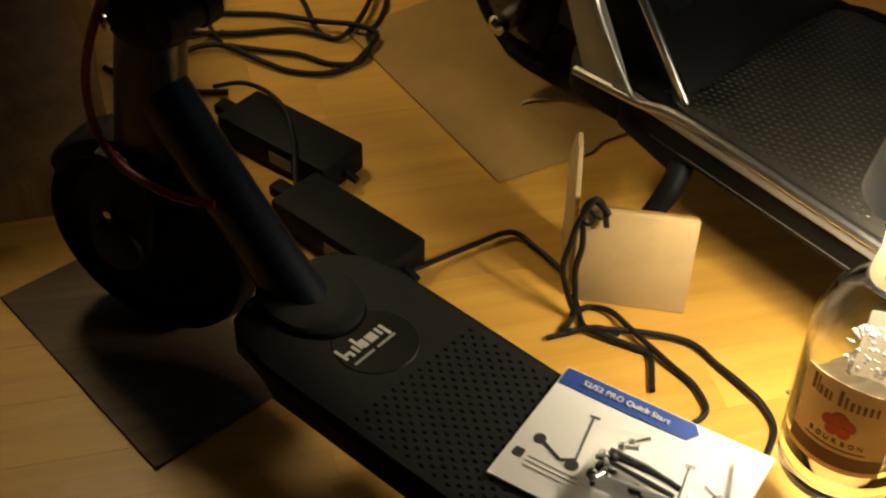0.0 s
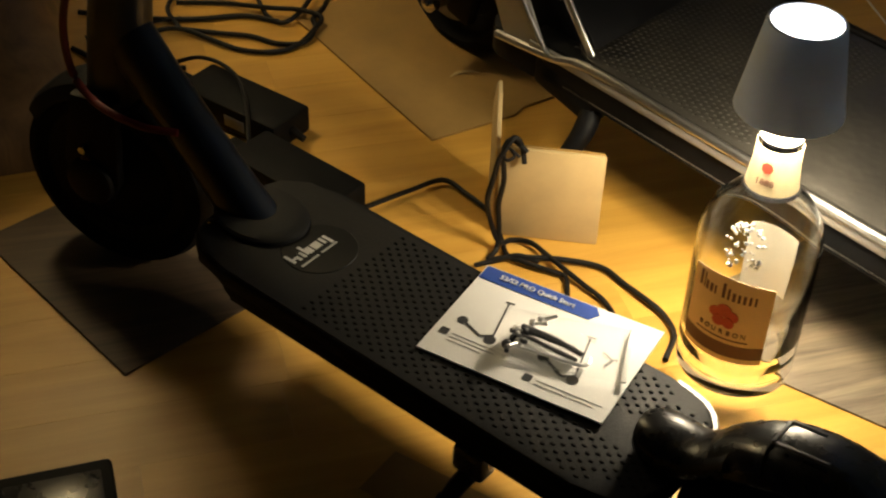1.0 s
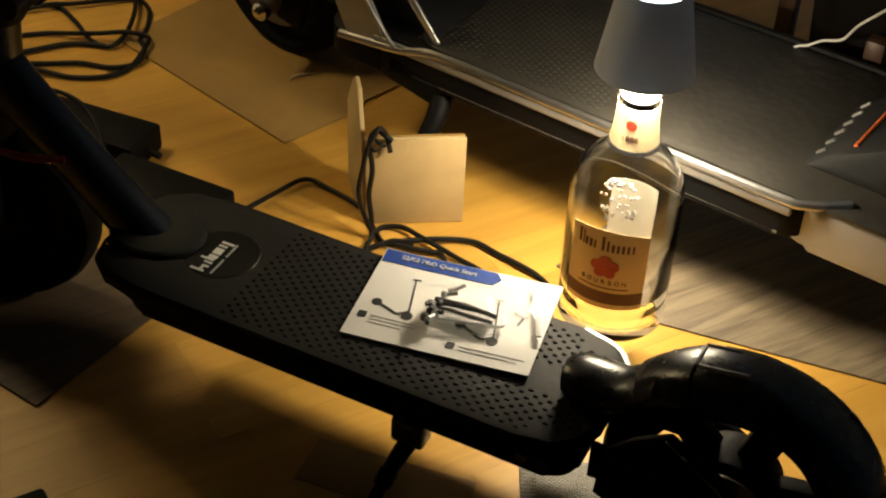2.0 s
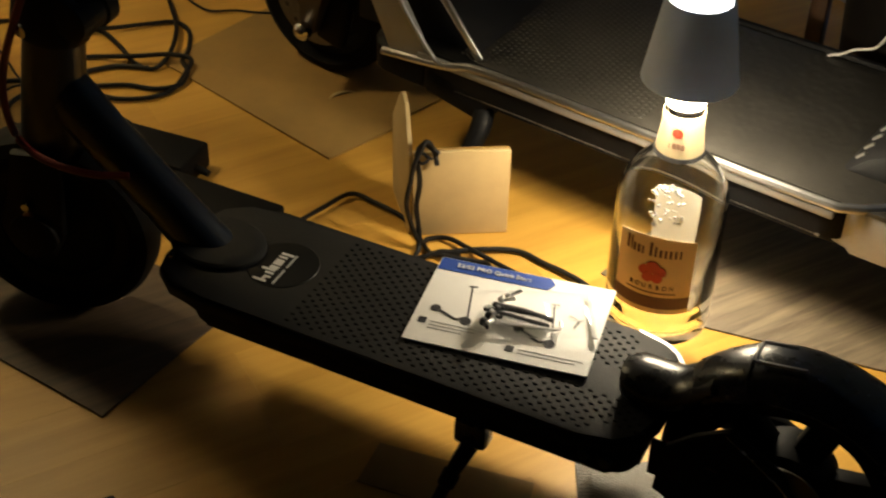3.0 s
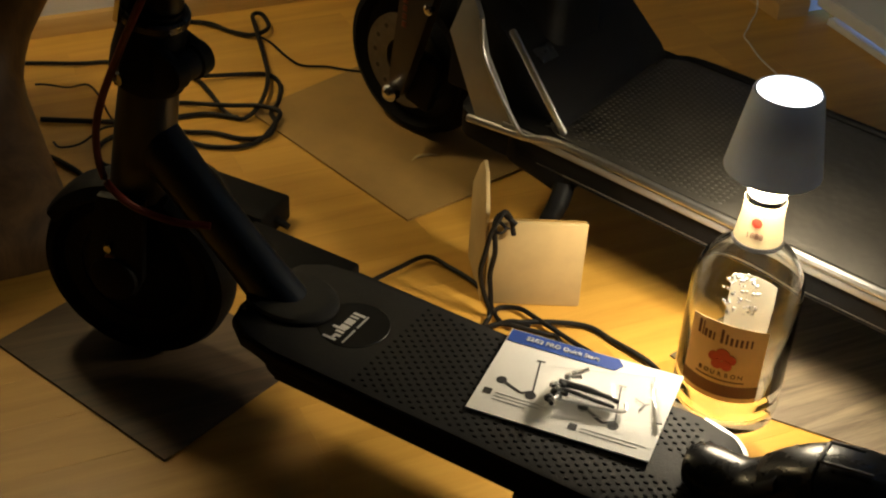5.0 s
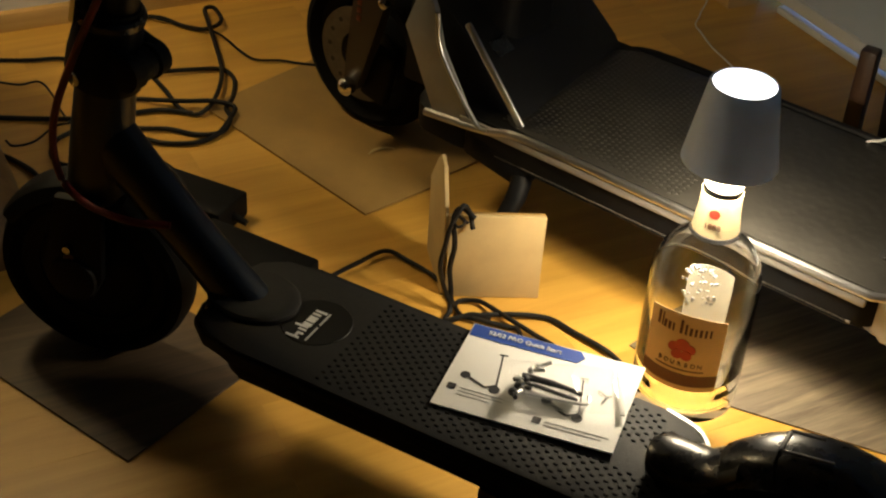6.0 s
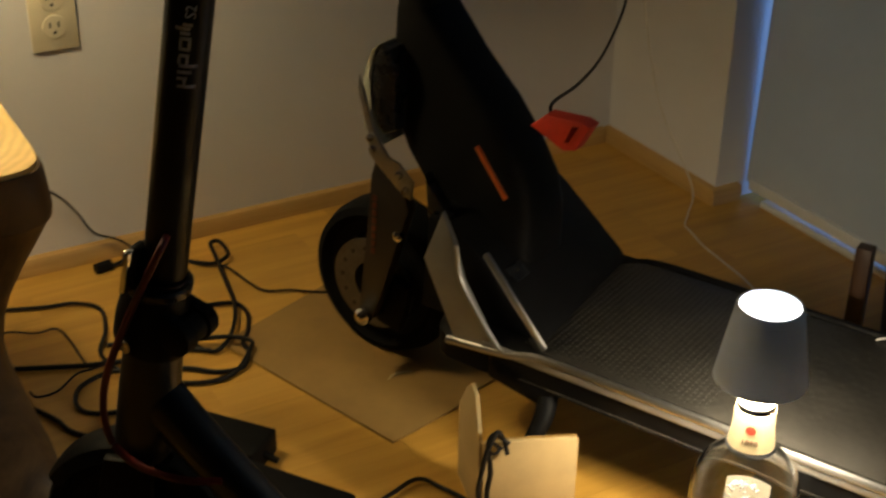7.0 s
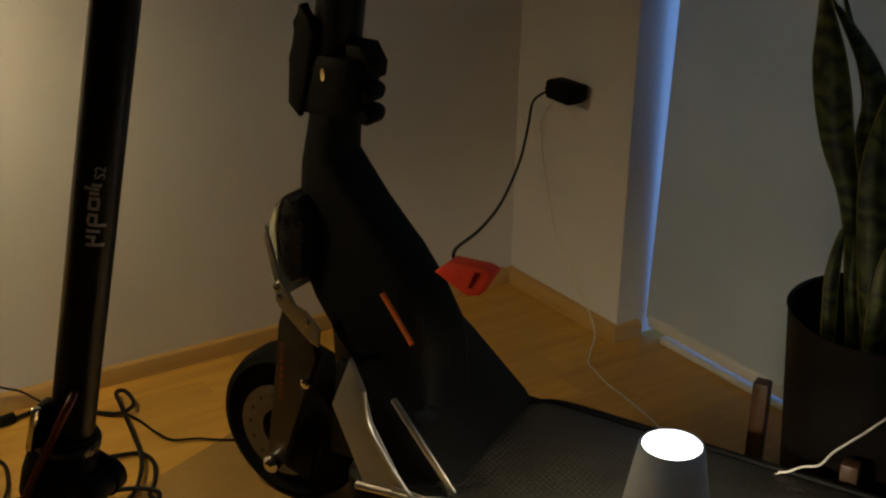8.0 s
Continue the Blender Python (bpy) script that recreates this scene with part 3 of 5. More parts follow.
def booklet():
    t = thing("booklet", pose(-0.837, -1.133, 0.1448, 0, 0, -46.5), "white quick start leaflet with a blue heading", "leaflet")
    w, h = 0.162, 0.117
    nb = bmesh.new()
    nx, rows = 16, []
    for z in (0.0, 0.0016):
        row = []
        for j in (0, 1):
            row.append([nb.verts.new((-w / 2 + w * i / nx, -h / 2 + h * j, z + 0.002 * (i / nx) ** 2 + 0.0010 * j)) for i in range(nx + 1)])
        rows.append(row)
    for i in range(nx):
        nb.faces.new((rows[1][0][i], rows[1][0][i + 1], rows[1][1][i + 1], rows[1][1][i]))
        nb.faces.new((rows[0][0][i], rows[0][1][i], rows[0][1][i + 1], rows[0][0][i + 1]))
        for j in (0, 1):
            nb.faces.new((rows[0][j][i], rows[0][j][i + 1], rows[1][j][i + 1], rows[1][j][i]))
    for i in (0, nx):
        nb.faces.new((rows[0][0][i], rows[1][0][i], rows[1][1][i], rows[0][1][i]))
    part("paper", nb, M_PAPER, t)
    Z = lambda x, y: 0.0018 + 0.002 * ((x + w / 2) / w) ** 2 + 0.0010 * (y + h / 2) / h

    def flat(name, outline, material, lift=0.0):
        nb = bmesh.new()
        lo = [nb.verts.new((x, y, Z(x, y) + lift)) for x, y in outline]
        hi = [nb.verts.new((x, y, Z(x, y) + lift + 0.0003)) for x, y in outline]
        n = len(outline)
        for i in range(n):
            nb.faces.new((lo[i], lo[(i + 1) % n], hi[(i + 1) % n], hi[i]))
        nb.faces.new(lo[::-1])
        nb.faces.new(hi)
        return part(name, nb, material, t)

    flat("heading", [(-0.080, h / 2 - 0.018), (0.022, h / 2 - 0.018), (0.028, h / 2 - 0.009), (0.022, h / 2 - 0.001), (-0.080, h / 2 - 0.001)], M_BLUE)
    words("S2/S2 PRO Quick Start", 0.0074, M_WHITEINK, t, Matrix.Translation((-0.029, h / 2 - 0.0095, Z(-0.03, h / 2) + 0.0010)), "heading_text")

    def bar(x0, y0, x1, y1, wd):
        dx, dy = x1 - x0, y1 - y0
        l = math.hypot(dx, dy)
        px, py = -dy / l * wd, dx / l * wd
        flat("drawing_line", [(x0 + px, y0 + py), (x0 - px, y0 - py), (x1 - px, y1 - py), (x1 + px, y1 + py)], M_INK)

    def disc(cx, cy, r):
        flat("drawing_wheel", [(cx + r * math.cos(k * math.pi / 7), cy + r * math.sin(k * math.pi / 7)) for k in range(14)], M_INK)

    # a scooter with its stem up, then one with its stem half hidden under the bag
    for dx, dy, r in ((0.0, 0.0, 0.0046), (0.0765, -0.0070, 0.0046)):
        disc(-0.0647 + dx, -0.0130 + dy, r)
        disc(-0.0348 + dx, -0.0221 + dy, r * 1.1)
        bar(-0.0647 + dx, -0.0130 + dy, -0.0440 + dx, -0.0225 + dy, 0.0013)
        bar(-0.0440 + dx, -0.0225 + dy, -0.0345 + dx, -0.0165 + dy, 0.0012)
        bar(-0.0340 + dx, -0.0200 + dy, -0.0420 + dx, 0.0250 + dy, 0.0007)
        bar(-0.0450 + dx, 0.0245 + dy, -0.0375 + dx, 0.0255 + dy, 0.0009)
    bar(0.0500, 0.0080, 0.0600, 0.0040, 0.0007)
    bar(0.0600, 0.0040, 0.0570, -0.0060, 0.0009)
    bar(0.0590, 0.0035, 0.0635, 0.0065, 0.0007)
    for x, y in ((-0.0750, -0.0352), (0.0068, -0.0480)):
        flat("step_number", rounded(x, y, x + 0.0075, y + 0.0075, 0.001, 2), M_INK)
    for x0, n in ((-0.064, 3), (0.018, 2)):
        for k in range(n):
            y0 = -0.0315 - 0.0042 * k - (0.0125 if x0 > 0 else 0)
            x1 = x0 + (0.056, 0.050, 0.030)[k]
            flat("print_line", [(x0, y0), (x1, y0), (x1, y0 + 0.0009), (x0, y0 + 0.0009)], M_GREYINK)


booklet()


def parts_bag():
    t = thing("parts_bag", pose(-0.8235, -1.149, 0.1500, 0, 0, -30), "clear plastic bag of small chrome screws and a hex key", "bag")
    rnd = random.Random(7)
    nx, ny, w, h = 26, 14, 0.104, 0.062
    nb = bmesh.new()
    for sgn in (1, -1):
        g = []
        for i in range(nx + 1):
            row = []
            for j in range(ny + 1):
                swell = max(0.0, math.sin(math.pi * i / nx) * math.sin(math.pi * j / ny)) ** 0.5 * (1.0 if i < 0.6 * nx else 0.55)
                z = 0.0035 + sgn * (0.0003 + 0.0065 * swell * (0.5 if sgn < 0 else 1))
                z += (0.0030 * noise.noise(Vector((i * 0.45, j * 0.7, 2.0))) + 0.0008 * rnd.random()) * (swell if sgn > 0 else 0)
                row.append(nb.verts.new((w * (i / nx - 0.5), h * (j / ny - 0.5), max(z, 0.0006))))
            g.append(row)
        for i in range(nx):
            for j in range(ny):
                nb.faces.new((g[i][j], g[i + 1][j], g[i + 1][j + 1], g[i][j + 1]))
    film = part("film", nb, M_BAG, t, sharp=60)
    film.visible_shadow = False
    part("seal", box(0.005, 0.062, 0.0016, (0.0505, 0.0, 0.0040), bevel=0.0005), M_PAPER, t, "white zip seal")
    # long bright key and a dark flat spanner beside it
    part("hex_key", tube([(-0.040, -0.014, 0.0055), (0.008, -0.021, 0.0050), (0.018, -0.022, 0.0050), (0.022, -0.019, 0.0050), (0.022, -0.012, 0.0050)], 0.0015, 8, 4), M_ZINC, t)
    part("hex_key", tube([(-0.036, 0.006, 0.0065), (-0.010, -0.001, 0.0060), (0.016, -0.011, 0.0055)], [0.0042, 0.0036, 0.0024], 8, 4), M_INK, t, "dark blackened hex key")
    part("hex_key", tube([(-0.034, -0.002, 0.0060), (0.012, -0.018, 0.0050)], 0.0022, 8, 4), M_INK, t, "dark blackened hex key")
    for x, y, a, dark in ((-0.040, 0.004, 20, 0), (-0.041, -0.007, 60, 1), (-0.034, -0.010, -30, 0), (-0.030, 0.014, 80, 0), (-0.024, 0.018, 110, 0), (-0.044, -0.014, 10, 1), (-0.031, 0.003, -60, 1)):
        m = Matrix.Translation((x, y, 0.0062)) @ pose(0, 0, 0, 70, 0, a)
        screw = part("screw", lathe([(0.0030, -0.0004), (0.0040, 0.0004), (0.0043, 0.0020), (0.0034, 0.0042), (0.0019, 0.0044), (0.0019, 0.0150)], m, 12), M_INK if dark else M_ZINC, t)
        part("socket", lathe([(0.0016, -0.0006), (0.0016, -0.0002)], m, 6), M_DARKHOLE, screw)


parts_bag()


def charger(at, yaw, label):
    t = thing("charger", pose(*at, 0, 0, yaw), label, "charger", "power bricks on the floor")
    part("case", box(0.150, 0.062, 0.034, (0, 0, 0.0175), bevel=0.004), M_BLACK, t)
    part("rating_label", box(0.030, 0.0008, 0.014, (0.015, -0.0312, 0.017), bevel=0.0002), M_GREYPRINT, t, "small grey rating label")
    part("strain_relief", rod((0.074, 0, 0.017), (0.092, 0, 0.012), 0.0055, 0.004, 12), M_CABLE, t)
    part("plug", box(0.03, 0.018, 0.014, (-0.088, 0.0, 0.017), bevel=0.003), M_BLACK, t)


charger((-0.986, -0.546, 0.0005), -52, "black power brick lying on the floor behind the deck")
charger((-0.955, -0.700, 0.0005), -56, "black power brick beside the scooter deck, cable plugged in")


# ---------------------------------------------------------------- the small scooter
def wheel(parent, at, r, width, name="wheel", hub=0.062, spokes=False):
    """A wheel standing in the x-z plane: tyre, rim and hub."""
    turn = Matrix.Translation(at) @ pose(0, 0, 0, 90, 0, 0)
    h = width / 2
    tyre = part(name, lathe([(r * 0.76, -h * 0.72), (r * 0.86, -h), (r * 0.95, -h * 0.86), (r, -h * 0.35), (r, h * 0.35), (r * 0.95, h * 0.86), (r * 0.86, h), (r * 0.76, h * 0.72)], turn, 56, cap=False, closed=True), M_TYRE, parent, "black rubber tyre")
    part("rim", lathe([(r * (0.66 if spokes else 0.60), -h * 0.5), (r * 0.78, -h * 0.72), (r * 0.78, h * 0.72), (r * (0.66 if spokes else 0.60), h * 0.5)], turn, 40, cap=False, closed=True), M_BLACK, tyre)
    if spokes:
        part("hub", lathe([(0.014, -h), (0.036, -h * 0.8), (0.040, 0), (0.036, h * 0.8), (0.014, h)], turn, 28), M_BLACK, tyre)
        for k in range(6):
            b = box(r * 0.50, 0.026, h * 0.7, (r * 0.42, 0, 0), bevel=0.003)
            b.transform(turn @ Matrix.Rotation(k * math.pi / 3 + 0.2, 4, "Z"))
            part("spoke", b, M_BLACK, tyre)
        return tyre
    part("hub", lathe([(0.012, -h * 0.9), (hub * 0.8, -h * 0.72), (r * 0.62, -h * 0.35), (r * 0.62, h * 0.35), (hub * 0.8, h * 0.72), (0.012, h * 0.9)], turn, 36), M_BLACK, tyre)
    return tyre


def small_scooter():
    s = thing("kick_scooter", pose(-1.129, -0.761, 0.003, 0, 0, -56), "small black folding electric scooter with a dark tube frame", "scooter")
    W1, W2, R = (-0.004, 0, 0.1005), (0.735, 0, 0.105), 0.1005
    wheel(s, W1, R, 0.046, "front_wheel")
    # fork legs with their covers
    for y in (-1, 1):
        leg = part("fork_leg", side_plate([(-0.034, 0.088), (0.004, 0.086), (0.018, 0.112), (0.026, 0.205), (-0.022, 0.205), (-0.040, 0.130)], y * 0.036 - 0.006, y * 0.036 + 0.006, 0.003), M_BLACK, s)
        part("axle_cover", lathe([(0.026, 0), (0.024, 0.007), (0.016, 0.010)], Matrix.Translation((-0.012, y * 0.040, 0.112)) @ pose(0, 0, 0, 90 if y < 0 else -90, 0, 0), 24), M_BLACK, leg)
        part("reflector", side_plate(rounded(-0.019, 0.088, -0.008, 0.140, 0.004, 3), y * 0.0435 - 0.0015, y * 0.0435 + 0.0015, 0.0006), M_AMBER, leg, "dull amber reflector strip")
    part("axle_bolt", rod((-0.012, -0.050, 0.150), (-0.012, -0.043, 0.150), 0.004, n=10), M_BOLT, s)
    # front mudguard
    def guard(cx, cz, r, a0, a1, w, name, material, lift=0.006):
        rings = []
        n = 18
        for k in range(n + 1):
            a = radians(a0 + (a1 - a0) * k / n)
            taper = 1 - 0.25 * max(0, abs(2 * k / n - 1) - 0.7) / 0.3
            c, sn = math.cos(a), math.sin(a)
            row = []
            m = 8
            for j in range(m + 1):
                u = -1 + 2 * j / m
                rr = r + lift * (1 - u * u) - 0.012 * max(0, abs(u) - 0.7) / 0.3
                row.append((cx + rr * c, u * w / 2 * taper, cz + rr * sn))
            for j in range(m, -1, -1):
                u = -1 + 2 * j / m
                rr = r - 0.003 + lift * (1 - u * u) - 0.012 * max(0, abs(u) - 0.7) / 0.3
                row.append((cx + rr * c, u * (w / 2 - 0.002) * taper, cz + rr * sn))
            rings.append(row)
        return part(name, ring_loft(rings), material, s)

    guard(W1[0], W1[2], 0.1050, 150, 66, 0.056, "front_mudguard", M_BLACK, 0.003)
    steer = Matrix.Translation((W1[0], 0, 0)) @ pose(0, 0, 0, 0, 0, 17) @ Matrix.Translation((-W1[0], 0, 0))
    for ob in s.children_recursive:
        ob.data.transform(steer)
    wheel(s, W2, 0.105, 0.046, "rear_wheel", spokes=True)
    # head tube: an egg-shaped column that leans back
    def column(rows, name, material, n=28, parent=s, power=1.0):
        rings = []
        for x, z, a, b in rows:
            rings.append([(x + a * math.cos(2 * math.pi * k / n), b * math.sin(2 * math.pi * k / n), z - 0.2 * a * math.cos(2 * math.pi * k / n)) for k in range(n)])
        return part(name, ring_loft(rings), material, parent)

    column([(0.002, 0.188, 0.028, 0.026), (0.006, 0.200, 0.030, 0.028), (0.020, 0.270, 0.030, 0.027), (0.029, 0.318, 0.028, 0.026), (0.031, 0.326, 0.026, 0.024)], "head_tube", M_TUBE)
    # slanting tube down to the deck
    p0, p1 = Vector((0.026, 0, 0.264)), Vector((0.202, 0, 0.112))
    d = (p1 - p0).normalized()
    up = Vector((0, 1, 0)).cross(d) * -1
    rings = []
    for t, a, b in ((-0.02, 0.031, 0.022), (0.25, 0.026, 0.021), (0.6, 0.025, 0.021), (0.9, 0.027, 0.023), (1.0, 0.028, 0.025)):
        c = p0 + (p1 - p0) * t
        ring = []
        for k in range(28):
            th = 2 * math.pi * k / 28
            cc, ss = math.cos(th), math.sin(th)
            ring.append(c + up * (a * math.copysign(abs(cc) ** 1.12, cc)) + Vector((0, 1, 0)) * (b * math.copysign(abs(ss) ** 0.85, ss)))
        rings.append(ring)
    part("down_tube", ring_loft(rings), M_TUBE, s, "dark blue-grey slanting frame tube")
    part("tube_foot", lathe([(0.043, 0.0), (0.0425, 0.004), (0.040, 0.0062), (0.030, 0.0075)], pose(0.189, 0, 0.1405) @ Matrix.Diagonal((1.10, 0.88, 1, 1)), 36), M_RUBBER, s, "flat black collar round the tube's foot")
    part("bolt", rod((0.163, -0.036, 0.139), (0.163, -0.035, 0.1435), 0.004, n=10), M_BOLT, s)
    # folding joint
    L = lambda z: 0.2 * (z - 0.16) - 0.004
    joint = column([(L(0.325), 0.324, 0.034, 0.031), (L(0.33), 0.332, 0.037, 0.034), (L(0.35), 0.352, 0.036, 0.033), (L(0.385), 0.388, 0.029, 0.028), (L(0.40), 0.402, 0.026, 0.026)], "folding_joint", M_BLACK)
    part("hinge_knuckle", lathe([(0.010, -0.026), (0.0165, -0.024), (0.0175, -0.010), (0.0150, -0.008), (0.0150, 0.008), (0.0175, 0.010), (0.0165, 0.024), (0.010, 0.026)], pose(L(0.35) + 0.038, 0.0, 0.350, 90, 0, 0), 20), M_BLACK, joint)
    part("hinge_ear", side_plate([(L(0.35) + 0.010, 0.334), (L(0.35) + 0.046, 0.336), (L(0.35) + 0.055, 0.350), (L(0.35) + 0.044, 0.366), (L(0.35) + 0.012, 0.378)], -0.024, -0.012, 0.003), M_BLACK, joint)
    part("hinge_ear", side_plate([(L(0.35) + 0.010, 0.334), (L(0.35) + 0.046, 0.336), (L(0.35) + 0.055, 0.350), (L(0.35) + 0.044, 0.366), (L(0.35) + 0.012, 0.378)], 0.012, 0.024, 0.003), M_BLACK, joint)
    part("joint_collar", lathe([(0.034, -0.006), (0.0365, -0.003), (0.0365, 0.003), (0.034, 0.006)], pose(L(0.395), 0, 0.392, 0, 11, 0) @ Matrix.Diagonal((0.86, 0.86, 1, 1)), 28), M_GLOSS, joint)
    part("latch", box(0.012, 0.018, 0.085, (0.026, -0.014, 0.394), rot=(0, 16, 0), bevel=0.004), M_BLACK, joint)
    part("latch_pin", box(0.007, 0.010, 0.046, (0.033, -0.030, 0.414), rot=(0, 14, 0), bevel=0.003), M_CHROME, joint, "shiny steel latch plate")
    part("hinge_pin", rod((L(0.34) - 0.004, -0.036, 0.338), (L(0.34) - 0.004, -0.039, 0.338), 0.006, n=12), M_BOLT, joint)
    stem = part("stem", rod((L(0.39) + 0.004, 0.003, 0.39), (L(1.02) + 0.004, 0.003, 1.02), 0.0200, 0.0198, 32), M_STEM, s, "round black steering stem with pale lettering")
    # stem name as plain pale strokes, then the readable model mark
    slope = math.degrees(math.atan(0.2))
    face = 39.0

    def mark(z):
        return Matrix.Translation((L(z) + 0.004, 0.003, z)) @ pose(0, 0, 0, 0, slope, 0)

    def stem_stroke(z, width, height, shift):
        """A stroke lying on the round stem, towards the viewer's side."""
        rings = []
        for k in range(6):
            a = radians(face - 90 + shift + (k / 5 - 0.5) * math.degrees(width / 0.020))
            rings.append([(0.0198 * math.cos(a), 0.0198 * math.sin(a), -height / 2), (0.0204 * math.cos(a), 0.0204 * math.sin(a), -height / 2), (0.0204 * math.cos(a), 0.0204 * math.sin(a), height / 2), (0.0198 * math.cos(a), 0.0198 * math.sin(a), height / 2)])
        nb = ring_loft(rings)
        nb.transform(mark(z))
        part("name_stroke", nb, M_PALEPRINT, stem)

    # each pale glyph is one upright stroke with a bowl, all plain shapes
    for dz, w, hgt, shift in ((0.0, 0.015, 0.0026, 4), (0.0035, 0.0025, 0.004, -2), (0.007, 0.008, 0.0026, -8), (0.0125, 0.011, 0.0026, -4), (0.018, 0.015, 0.0026, 4), (0.0225, 0.0025, 0.006, -18), (0.0225, 0.0025, 0.006, 0), (0.027, 0.008, 0.0026, -8), (0.0325, 0.009, 0.0026, -8), (0.037, 0.0025, 0.006, -18), (0.037, 0.0025, 0.006, 2), (0.0415, 0.009, 0.0026, -8), (0.046, 0.008, 0.0026, -10), (0.050, 0.012, 0.0026, -16), (0.0535, 0.008, 0.0026, -6)):
        stem_stroke(0.596 + dz, w, hgt, shift)
    a = radians(face - 90)
    words("S2", 0.0125, M_PALEPRINT, stem, mark(0.649) @ pose(0.0204 * math.cos(a), 0.0204 * math.sin(a), 0.012, 90, 0, math.degrees(a) + 90) @ pose(0, 0, 0, 0, 0, 90), "lettering")

    # deck
    outline = [(0.150, -0.030), (0.158, -0.052), (0.180, -0.068), (0.215, -0.0735), (0.578, -0.0735), (0.609, -0.066), (0.625, -0.050), (0.633, -0.025), (0.633, 0.025), (0.625, 0.050), (0.609, 0.066), (0.578, 0.0735), (0.215, 0.0735), (0.180, 0.068), (0.158, 0.052), (0.150, 0.030)]
    deck = part("deck", slab(outline, 0.124, 0.1395, 0.005, seg=3), M_BLACK, s)
    part("deck_body", slab(rounded(0.200, -0.0720, 0.626, 0.0720, 0.022), 0.110, 0.126, 0.005), M_BLACK, deck)
    inset = [(0.4 + (x - 0.4) * 0.985, y * 0.965) for x, y in outline]
    mat = part("deck_mat", slab(inset, 0.1380, 0.1408, 0.0010), M_RUBBER, deck, "black dotted rubber deck mat")
    # shade in the mat's dimples, drawn as small blacker raised dots
    dimple_dots = None
    for i in range(52):
        for j in range(14):
            x, y = 0.302 + i * 0.0062, -0.062 + j * 0.0094 + (0.0047 if i % 2 else 0)
            if abs(y) > 0.062 or (x > 0.585 and abs(y) > 0.05) or (x > 0.53 and abs(y) < 0.016):
                continue
            dimple_dots = join(dimple_dots, lathe([(0.0018, 0.1404), (0.0013, 0.1416)], Matrix.Translation((x, y, 0)) @ Matrix.Diagonal((1.35, 0.8, 1, 1)), 6))
    tagged(part("dimple_dots", dimple_dots, M_TYRE, mat), "", kind="stuff")
    # unseen lopsided block added under the deck to place the bottle lamp's shadow
    part("deck_shadow_block", slab([(0.4 + (x - 0.4) * 0.90, y * (1.0 if y > 0 else 0.45)) for x, y in outline], 0.082, 0.111, 0.004), M_BLACK, deck)
    # light on the far rubber edge, painted as a thin silver strip
    part("lit_deck_edge", tube([(x * 0.998 + 0.0, y * 1.0, 0.1355) for x, y in outline[8:12]], 0.0035, 6, 4), M_SILVER, deck, "thin rubber edge of the deck's end, lit grey painted on")
    badge = part("badge", lathe([(0.034, 0.1404), (0.033, 0.1414)], pose(0.258, 0.002, 0.0) @ Matrix.Diagonal((1.0, 1.0, 1, 1)), 36), M_STEM, deck, "round badge with white lettering shapes")
    # badge name as plain white strokes that run across the deck
    turn = Matrix.Translation((0.251, -0.004, 0)) @ Matrix.Rotation(radians(92), 4, "Z")
    for u, v, wd, hh in ((-0.0225, 0.0015, 0.0028, 0.0135), (-0.0185, -0.001, 0.005, 0.0028), (-0.0160, -0.003, 0.0028, 0.0065), (-0.0105, -0.002, 0.0028, 0.0085), (-0.0060, 0.0015, 0.0028, 0.0135), (-0.0020, -0.002, 0.0050, 0.0085), (0.0065, -0.002, 0.0085, 0.0085), (0.0145, -0.002, 0.0028, 0.0085), (0.0195, -0.004, 0.0030, 0.0125)):
        b = box(wd, hh, 0.0006, (u, v, 0.1417), bevel=0.0001, seg=1)
        b.transform(turn)
        part("name_stroke", b, M_WHITEINK, badge)
    for u, wd in ((-0.012, 0.021), (0.012, 0.019)):
        b = box(wd, 0.0018, 0.0006, (u, -0.0125, 0.1417))
        b.transform(turn)
        part("small_print", b, M_GREYINK, badge)

    # rear mudguard with its rounded nose
    g = guard(W2[0], 0.106, 0.111, 138, -8, 0.068, "rear_mudguard", M_GLOSS, 0.008)
    rows = []
    for x, z, a, h in ((0.589, 0.150, 0.008, 0.007), (0.593, 0.152, 0.019, 0.015), (0.603, 0.153, 0.025, 0.019), (0.619, 0.153, 0.026, 0.019), (0.638, 0.158, 0.024, 0.015), (0.652, 0.170, 0.026, 0.012), (0.668, 0.189, 0.030, 0.010)):
        rows.append([(x - 0.3 * h * math.sin(2 * math.pi * k / 20), a * math.cos(2 * math.pi * k / 20), z + h * math.sin(2 * math.pi * k / 20)) for k in range(20)])
    part("mudguard_nose", ring_loft(rows), M_GLOSS, g, "smooth glossy black nose")
    clip = part("guard_clip", box(0.0032, 0.024, 0.0026, (0.693, -0.004, 0.2232), rot=(0, -16, 0), bevel=0.0008), M_GREYPRINT, g, "grey clip frame on the mudguard")
    part("clip_bar", box(0.040, 0.0026, 0.0026, (0.713, -0.015, 0.2257), rot=(0, -9, 0), bevel=0.0008), M_GREYPRINT, clip)
    part("clip_bar", box(0.026, 0.0026, 0.0026, (0.707, 0.007, 0.2277), rot=(0, -9, 0), bevel=0.0008), M_GREYPRINT, clip)
    seam = []
    for u in (-0.9, -0.6, -0.3, 0.0, 0.3, 0.6, 0.9):
        rr = 0.1112 + 0.008 * (1 - u * u) - 0.012 * max(0, abs(u) - 0.7) / 0.3
        seam.append((W2[0] + rr * math.cos(radians(112)), u * 0.034, 0.106 + rr * math.sin(radians(112))))
    part("guard_seam", tube(seam, 0.0011, 6, 3), M_TYRE, g)
